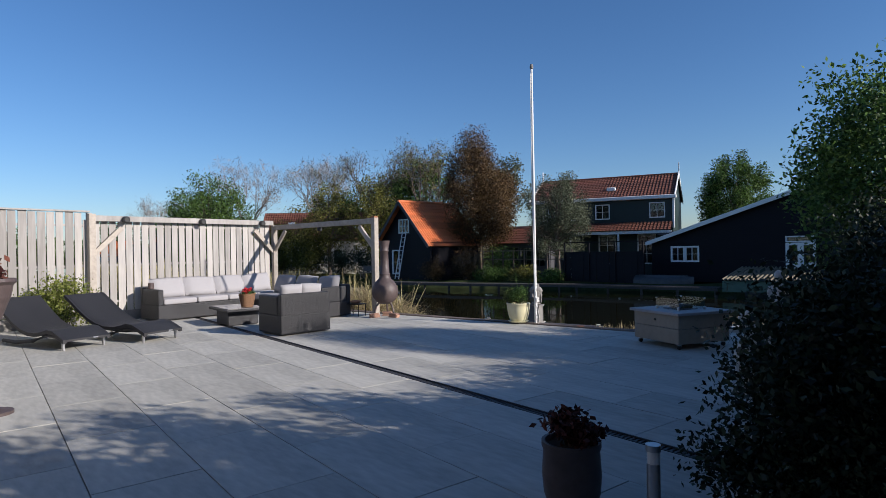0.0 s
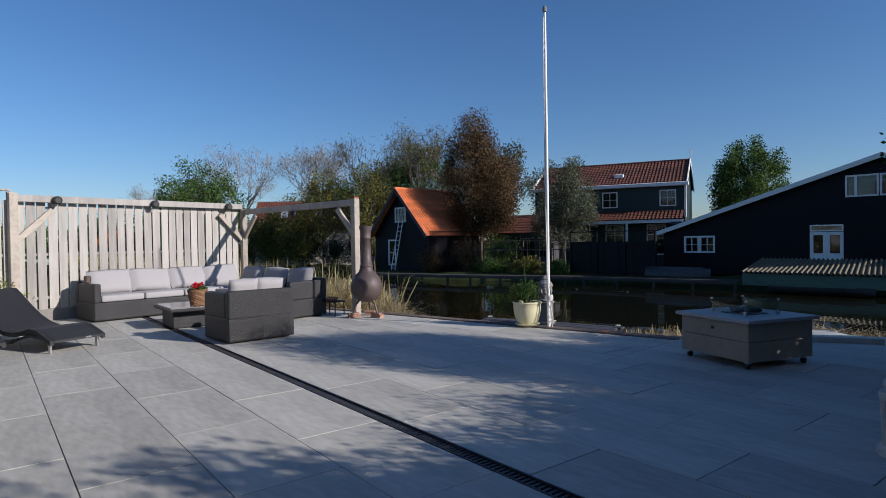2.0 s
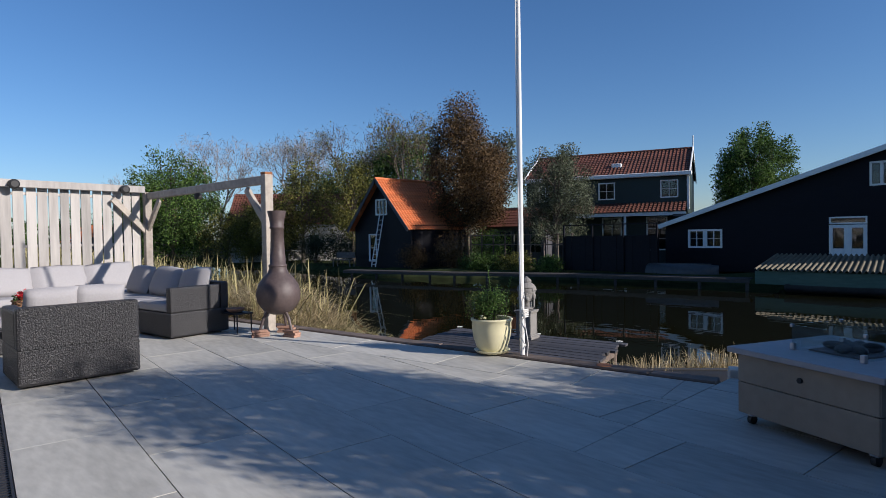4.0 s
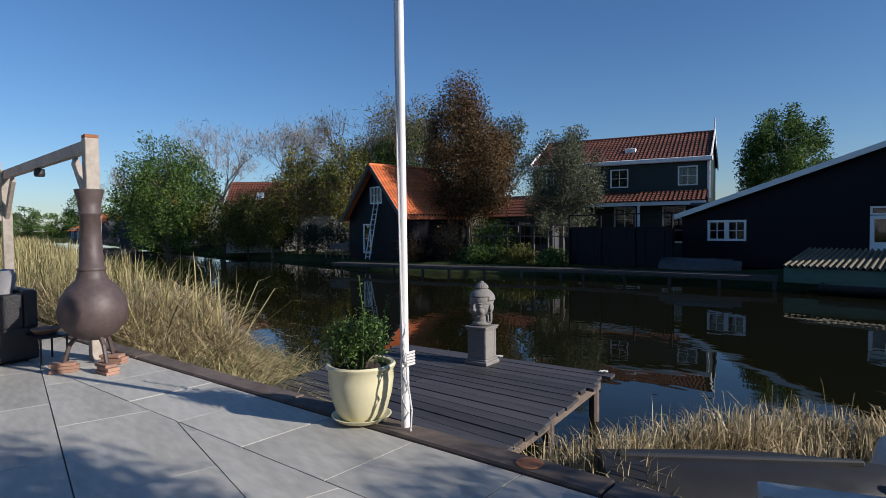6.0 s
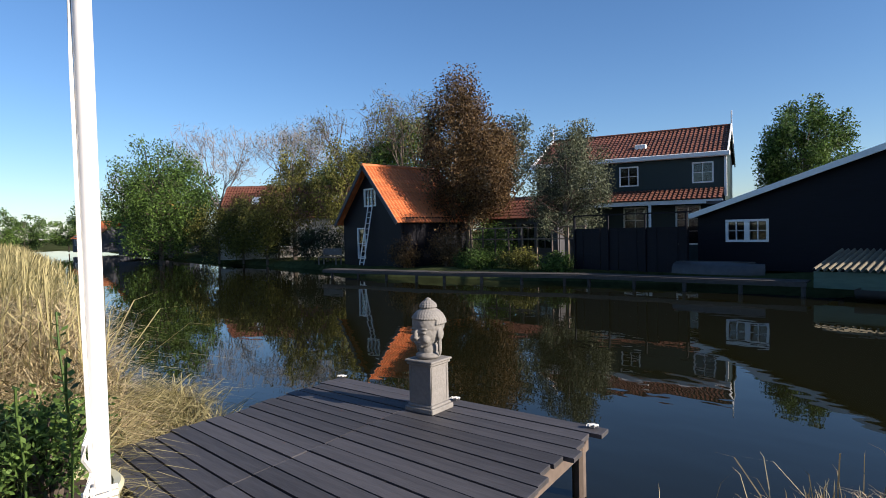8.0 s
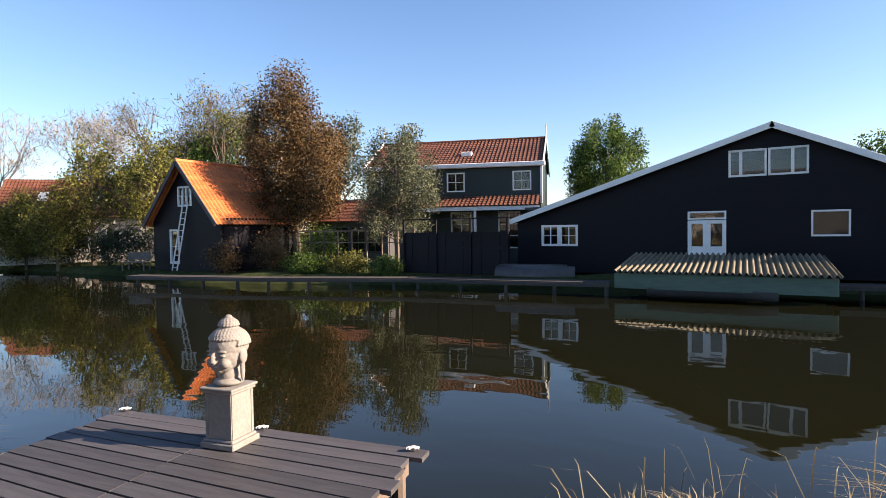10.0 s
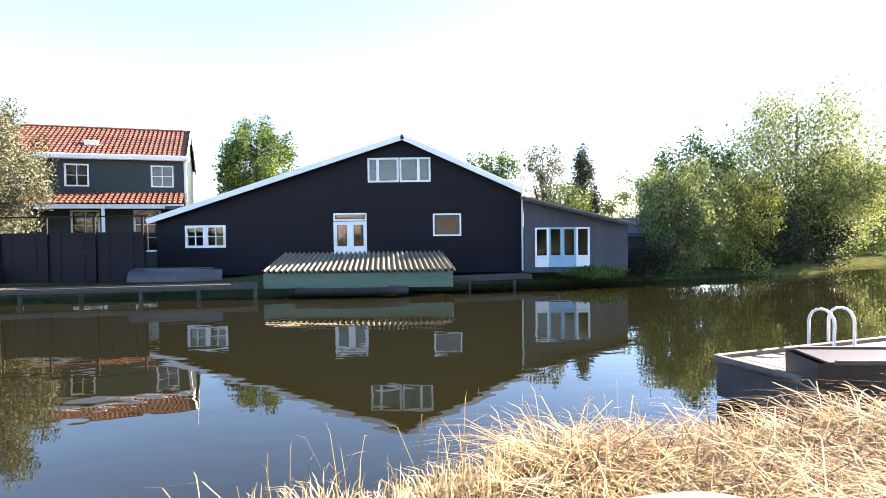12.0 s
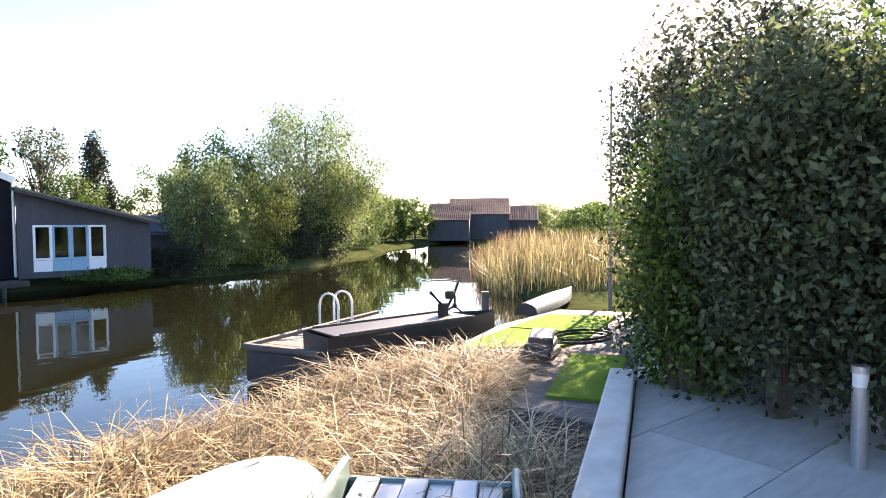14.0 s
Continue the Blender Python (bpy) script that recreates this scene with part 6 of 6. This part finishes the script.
def reeds():
    rng = np.random.default_rng(77)

    def patchy(x, y, k, cut):
        return np.sin(x * k + 1.3 * np.sin(y * k * 0.8)) * np.cos(y * k * 1.15 + 0.7) + rng.normal(0, 0.5, np.shape(x)) > cut

    left = lambda x, y: (y > 7.4 + 0.1495 * (x + 13.0)) & (shore(x, y) > -0.55) & ((x < -10.7) | (y < 9.0 - 0.25 * (x + 10))) & patchy(x, y, 3.0, -0.45)
    blades("dry_reeds", scatter(9000, rng, left, (-13.0, -7.6, 7.3, 10.6)), 0.42, REEDM, rng, "dry straw-coloured reeds along the patio's edge", 0.005, 0.35)
    blades("flattened_reeds", scatter(7000, rng, left, (-13.0, -7.9, 7.3, 10.3), 0.2), 0.6, REEDG, rng, "bent and flattened reeds beside the jetty", 0.005, 0.4, 1.6)
    tall = lambda x, y: (y > 7.45 + 0.1495 * (x + 13.0)) & (shore(x, y) > -0.5) & (y < 9.1 - 0.06 * (x + 13))
    blades("green_reeds", scatter(7000, rng, tall, (-24, -11.4, 6.0, 10.6)), 1.4, REEDG, rng, "taller greenish reeds beside the fence", 0.006, 0.9)
    m = scatter(22000, rng, tall, (-16, -10.4, 7.0, 10.2))
    m[:, 2] += rng.uniform(0, 0.8, len(m)) * np.clip((-10.2 - m[:, 0]) / 2.0, 0, 1)
    blades("matted_reeds", m, 0.55, REEDM, rng, "matted mound of bent straw-coloured reeds by the chiminea", 0.0045, 0.8, 1.2)
    blades("green_reeds", scatter(6000, rng, lambda x, y: (shore(x, y) > -0.6) & (shore(x, y) < 2.5), (-60, -22, 6.0, 14.5)), 1.5, REEDG, rng, "greenish reeds lining the near bank further off", 0.014, 0.5)
    right = lambda x, y: (y > 8.75 + 0.5 * (x + 4.95)) & ((x < -2.2) | (y > 11.5 + 0.53 * (x + 1.6))) & (shore(x, y) > -0.4) & (x > -7.2) & ((x + 5.3) ** 2 + (y - 9.5) ** 2 > 0.5) & ((x + 4.3) ** 2 / 0.9 + (y - 10.75) ** 2 / 0.16 > 1) & patchy(x, y, 3.2, -0.6)
    blades("dry_reeds", scatter(17000, rng, right, (-7.0, -1.2, 8.7, 14)), 0.37, REEDM, rng, "dry straw-coloured cut reeds on the bank", 0.0042, 0.45)
    mound = lambda x, y: (y > 8.8 + 0.5 * (x + 4.95)) & ((x < -2.2) | (y > 11.5 + 0.53 * (x + 1.6))) & ((x + 4.3) ** 2 / 0.9 + (y - 10.75) ** 2 / 0.2 > 1) & (shore(x, y) > -0.2) & (x > -4.4) & (x < -0.1) & (y < 12.9) & ((x + 3.75) ** 2 + (y - 9.78) ** 2 > 0.5) 
    s = scatter(12000, rng, mound, (-4.4, -0.1, 9, 13.5))
    s[:, 2] += rng.uniform(0, 0.2, len(s))
    blades("flattened_reeds", s[7000:], 0.75, REEDB, rng, "flattened brown reeds lying on the bank", 0.0045, 0.4, 3.0)
    nearer = lambda x, y: right(x, y) & (x < -5.6)
    blades("dry_reeds", scatter(6000, rng, nearer, (-7.0, -4.9, 8.7, 12.5)), 0.52, REEDM, rng, "dry straw-coloured reeds beside the jetty", 0.0042, 0.5)
    blades("flattened_reeds", s[:7000], 0.75, REEDM, rng, "flattened heap of dry reeds covering the bank", 0.0045, 0.4, 3.0)
    far = lambda x, y: (shore(x, y) > -0.6) & (shore(x, y) < 4.0)
    blades("tall_reeds", scatter(3600, rng, far, (9.6, 16, 18.0, 26)), 1.4, REEDB, rng, "tall brownish reed bed on the near bank at the canal's bend", 0.006, 0.45)
    blades("tall_reeds", scatter(1800, rng, far, (7.6, 12, 16.5, 24)), 1.5, REEDG, rng, "greenish reeds mixed into the tall reed bed", 0.007, 0.7)
    blades("reed_stems", scatter(110, rng, lambda x, y: (shore(x, y) > -1.0) & (shore(x, y) < 0.1) & (x > -6.8), (-7, -3, 10, 14)), 0.8, REEDM, rng, "single tall dry stems at the water's edge", 0.004, 0.6)


reeds()


def boats():
    q = thing("upturned_boat", "dark upturned rowing boat lying in the reeds", "boat", pose(-5.3, 9.5, -0.52, 0, 0, 41))
    smooth(part("hull", hull(bmesh.new(), 1.9, 0.9, 0.36), RUBBER, q), 50)
    part("keel", bx(-0.15, 0, 0.355, 1.4, 0.05, 0.04, 0.01), DARKHULL, q)
    part("gunwale", bx(-0.25, 0, 0.02, 1.35, 0.92, 0.05, 0.015), DARKHULL, q, "dark rubbing strip")
    q = thing("upturned_boat", "white upturned dinghy with a rounded end among the reeds", "boat", pose(-4.22, 10.84, -0.6, 0, 0, 17))
    bm = bmesh.new()
    rows = []
    for k in range(21):
        u = -1 + 2 * k / 20
        w = (1 - abs(u) ** 3.2) ** 0.45 if abs(u) < 1 else 0.02
        rows.append([bm.verts.new((u * 0.85, 0.38 * max(w, 0.03) * math.cos(a) * (1 if abs(math.cos(a)) > 0.9 else 0.97), 0.5 * max(w, 0.03) ** 0.55 * math.sin(a) ** 0.6)) for a in [math.pi * i / 14 for i in range(15)]])
    for a, b in zip(rows, rows[1:]):
        for k in range(14):
            bm.faces.new((a[k], a[k + 1], b[k + 1], b[k]))
    bm.faces.new(rows[0])
    bm.faces.new(rows[-1][::-1])
    bmesh.ops.recalc_face_normals(bm, faces=bm.faces)
    smooth(part("hull", bm, HULL, q), 50)
    part("keel", bx(-0.1, 0, 0.49, 1.1, 0.03, 0.03, 0.01), HULL, q)
    q = thing("upturned_boat", "green and white upturned pram half hidden by reeds", "boat", pose(-3.72, 9.93, -0.5, 0, 0, 40))
    for k in range(6):
        part("bottom_board", bx(0, -0.3 + k * 0.12, 0.28 + 0.02 * (k % 2), 1.3, 0.115, 0.03, 0.006), HULL, q)
    part("side", bx(0, 0.42, 0.2, 1.35, 0.04, 0.42, 0.01), TEAL, q, "weathered green side")
    part("side", bx(0, -0.42, 0.2, 1.35, 0.04, 0.36, 0.01), TEAL, q, "weathered green side")
    part("transom", bx(0.66, 0, 0.16, 0.04, 0.8, 0.3, 0.01), TEAL, q)
    f = thing("floating_jetty", "low floating jetty with pale deck boards and dark sides", "jetty", pose(0.05, 15.65, -0.55, 0, 0, 20))
    part("float_body", bx(0, 0, -0.25, 3.2, 1.2, 0.42, 0.02), DARKHULL, f)
    for k in range(10):
        part("deck_board", bx(-1.45 + k * 0.32, 0, -0.02, 0.31, 1.2, 0.03, 0.004), QUAYM, f)
    part("edge_rail", bx(0, 0.6, 0.02, 3.25, 0.07, 0.06, 0.008), QUAYM, f)
    part("edge_rail", bx(-1.6, 0, 0.02, 0.07, 1.2, 0.06, 0.008), QUAYM, f)
    l = thing("swim_ladder", "steel swim ladder with two bent hand rails", "ladder", pose(0.05, 15.65, -0.55, 0, 0, 20))
    for x in (0.15, 0.52):
        bm = bmesh.new()
        tube_path(bm, [(x, 0.38, 0)] + [(x, 0.56 - 0.18 * math.cos(math.pi * k / 8), 0.34 + 0.18 * math.sin(math.pi * k / 8)) for k in range(9)] + [(x, 0.74, -0.3)], 0.02, 8)
        smooth(part("hand_rail", bm, POLEM, l), 60)
    d = thing("grey_dinghy", "slim dark dinghy lying along the floating jetty", "boat", pose(0.3, 14.5, -0.3, 180, 0, -4))
    smooth(part("hull", hull(bmesh.new(), 3.1, 0.8, 0.78), DARKHULL, d), 50)
    part("gunwale", bx(-0.3, 0.35, -0.01, 2.2, 0.05, 0.05, 0.01), QUAYM, d)
    part("gunwale", bx(-0.3, -0.35, -0.01, 2.2, 0.05, 0.05, 0.01), QUAYM, d)
    part("deck_cover", bx(-0.3, 0, -0.0, 2.3, 0.66, 0.02), DARKHULL, d)
    m = thing("outboard_motor", "black electric outboard motor tilted up on the dinghy", "motor", pose(0.85, 14.5, -0.3, 0, 0, 10))
    bm = bmesh.new()
    tube_path(bm, [(-0.3, 0, 0.38), (0, 0, 0.15), (0.05, 0, 0.05)], 0.025, 7)
    part("tiller", bm, RUBBER, m)
    bm = bmesh.new()
    tube_path(bm, [(0.0, 0, 0.0), (0.28, 0, 0.3), (0.42, 0.02, 0.46)], 0.022, 7)
    part("shaft", bm, RUBBER, m)
    part("head", bx(0.18, 0, 0.3, 0.16, 0.1, 0.12, 0.02), RUBBER, m)
    part("clamp", bx(0.0, 0, 0.08, 0.12, 0.12, 0.22, 0.01), RUBBER, m)
    bm = bmesh.new()
    for k in range(3):
        box(bm, 0.3, 0, 0.12, 0.02, 0.03, 0.2, 0, Matrix.Translation((0.3, 0, 0.12)) @ Matrix.Rotation(k * 2.1, 4, "X") @ Matrix.Translation((-0.3, 0, -0.06)))
    part("propeller", bm, RUBBER, m)
    for x, y, z, r in ((2.0, 14.7, -0.05, 0.06), (-0.75, 13.2, -0.28, 0.075)):
        p = thing("mooring_post", "grey weathered wooden mooring post", "post", pose(x, y, 0))
        part("post", rod(bmesh.new(), (0, 0, -2), (0, 0, z), r, n=12), QUAYM, p)
    lw = thing("turf_terrace", "bright green artificial turf laid over a timber landing", "terrace")
    part("platform", prism([(-0.5, 13.02), (0.3, 12.2), (-1.6, 11.2), (-1.5, 10.5), (-0.7, 10.5), (3.7, 12.6), (3.0, 13.95), (1.2, 13.7)], -0.6, -0.37, 0.01), QUAYM, lw)
    part("turf_sheet", prism([(-0.45, 12.96), (0.55, 12.13), (1.35, 12.3), (0.98, 13.36)], -0.37, -0.345, 0.004), TURF, lw)
    part("turf_sheet", prism([(1.0, 13.36), (1.37, 12.32), (2.8, 12.8), (2.3, 13.66)], -0.37, -0.338, 0.004), TURF, lw)
    part("turf_sheet", prism([(-1.24, 11.12), (-1.03, 10.73), (0.5, 11.34), (0.24, 11.88)], -0.37, -0.345, 0.004), TURF, lw)
    b = thing("storage_cover", "folded grey tarpaulin cover lying beside the turf", "cover", pose(-0.05, 12.05, -0.36, 0, 0, 25))
    for k in range(3):
        part("fold", rounded(0.62 - 0.05 * k, 0.32 - 0.03 * k, 0.09, 0.03), DARKHULL, b, m=pose(0.02 * k, 0, 0.05 + 0.075 * k, 0, 4 - 3 * k, 4 * k))
    h = thing("garden_hose", "black hose coiled loosely on the landing", "hose")
    bm = bmesh.new()
    tube_path(bm, [(0.9 + 0.45 * math.cos(k * 0.5), 12.15 + 0.3 * math.sin(k * 0.5), -0.325 + 0.003 * k) for k in range(26)], 0.018, 6)
    part("hose", bm, RUBBER, h)
    n = thing("flagpole", "neighbouring slim grey-white flagpole", "flagpole", pose(4.68, 14.0, 0))
    part("pole", lathe([(0, -0.7), (0.04, -0.7), (0.03, 1.5), (0.018, 3.45), (0, 3.5)], 14), STONE, n)
    part("finial", lathe([(0, 3.47), (0.04, 3.49), (0.032, 3.55), (0, 3.58)], 12), STONE, n)
    c = thing("canoe", "grey slim upturned canoe at the reed bed", "boat", pose(4.5, 15.2, -0.55, 0, 0, 20))
    smooth(part("hull", hull(bmesh.new(), 3.2, 0.5, 0.22), DARKHULL, c), 50)


boats()


# ---- shrubs beside the patio ----
def hedges():
    shrub(-13.3, 1.75, 0, 1.0, 0.62, L_LIME, 5000, 0.06, 120, "yellow-green leafy bush in front of the fence", ry=0.75, clumps=50)
    spec = [(-0.62, 2.6, 1.35, 0.75), (-0.7, 3.7, 1.5, 0.75), (-0.75, 4.8, 1.75, 0.75), (-0.85, 5.9, 1.9, 0.75), (-0.95, 6.9, 2.0, 0.75), (-1.1, 7.8, 2.1, 0.65)]
    for k, (x, y, h, r) in enumerate(spec):
        shrub(x, y, 0, h, r, L_DARK, 22000, 0.042, 130 + k, "dense dark evergreen shrub edging the patio", "evergreen_shrub", ry=0.8, clumps=80)
    shrub(-1.0, 2.3, 0, 0.6, 0.45, L_DARK, 9000, 0.035, 140, "low dark spreading conifer beside the patio", "low_conifer")
    for k, (x, y, h, r) in enumerate(((-1.72, 8.72, 1.9, 0.5), (-1.62, 9.3, 2.0, 0.5), (-0.6, 9.3, 2.1, 0.5), (-0.2, 9.4, 2.2, 0.55), (0.8, 9.7, 2.65, 0.6), (1.9, 10.1, 3.1, 0.7), (3.0, 10.6, 3.6, 0.75))):
        shrub(x, y, 0, h, r, L_IVY, 16000, 0.05, 150 + k, "dark ivy-covered hedge running from the patio corner", "ivy_hedge", ry=0.5, clumps=80)
    for k, (x, y, h, r) in enumerate(((-1.5, 9.85, 2.1, 0.36), (-0.75, 10.1, 2.2, 0.45), (0.0, 10.25, 2.55, 0.5), (0.8, 10.5, 2.95, 0.55), (1.7, 10.9, 3.35, 0.6))):
        shrub(x, y, -0.35, h, r, L_IVY if k else L_GREEN, 14000, 0.045, 163 + k, "leafy ivy growth at the patio corner", "ivy_growth", ry=0.45, clumps=80)
    for k, (x, y, h, r, m) in enumerate(((6.0, 9.9, 5.2, 1.3, L_GREY), (5.6, 11.2, 5.2, 1.2, L_GREEN), (5.2, 12.4, 5.0, 1.1, L_GREY), (4.3, 12.9, 4.5, 0.9, L_GREY))):
        tree(x, y, -0.5, h, r, m, 16000, 0.07, 170 + k, "leafy garden tree beyond the ivy hedge", 0.02, 110, spread=0.09, trunk=0.06)
    tree(-0.2, 10.1, -0.4, 3.4, 0.55, L_GREY, 8000, 0.055, 176, "slender leaning tree rising out of the ivy", 0.5, 80, spread=0.1, trunk=0.016, lean=-0.1)
    # Out of view: shrubs added so that leafy shade falls across the slabs.
    for k in range(9):
        shrub(1.1 + 0.1 * (k % 2), -2.3 + 1.15 * k, -0.05, (3.3, 3.0, 3.4, 3.1, 3.3, 3.2, 2.9, 2.5, 2.5)[k], 0.6, L_DARK, 13000, 0.1, 190 + k, "unseen tall leafy shrub added to cast shade on the patio", "tall_hedge", ry=0.75, clumps=60)
    tree(-1.45, 7.75, 0, 3.6, 1.1, L_HERB, 34000, 0.06, 161, "slender leafy tree beside the patio", 0.25, 120, spread=0.09, trunk=0.05)


hedges()


def hanging_planter():
    t = thing("hanging_planter", "dark pedestal planter with a reddish succulent", "planter", pose(-6.75, -0.08, 0))
    part("stem", lathe([(0, 0), (0.16, 0), (0.16, 0.03), (0.04, 0.06), (0.03, 0.8), (0.08, 0.86), (0.15, 1.05), (0.17, 1.16), (0.2, 1.19), (0.19, 1.22), (0.15, 1.2), (0, 1.17)], 28), IRON, t)
    shrub(-6.75, -0.08, 1.18, 0.22, 0.17, leafy("red_succulent", (0.09, 0.03, 0.025), (0.16, 0.06, 0.04)), 160, 0.07, 160, "sparse reddish succulent in the pedestal planter", "potted_plant", category="plant", clumps=14, stems=12)


hanging_planter()


def unseen_walls():
    # Unseen back wall, added to close the place and hold off sky light.
    tagged(mesh("wall_unseen_back", wall_cells(bmesh.new(), -13.0, 1.4, -0.6, [(-13.0, 6.0), (1.4, 6.0)], [], 0.3, -3.4), STONE), "unseen plain grey wall added behind the patio to block sky light", "wall", kind="structure")
    # Unseen wall added on the sun's side to block sky and cast shade.
    tagged(mesh("wall_unseen_east", bx(1.75, 2.6, 0.95, 0.3, 12.0, 3.1), GREYW), "unseen plain dark wall added behind the shrubs to shade the patio", "wall", kind="structure")


unseen_walls()
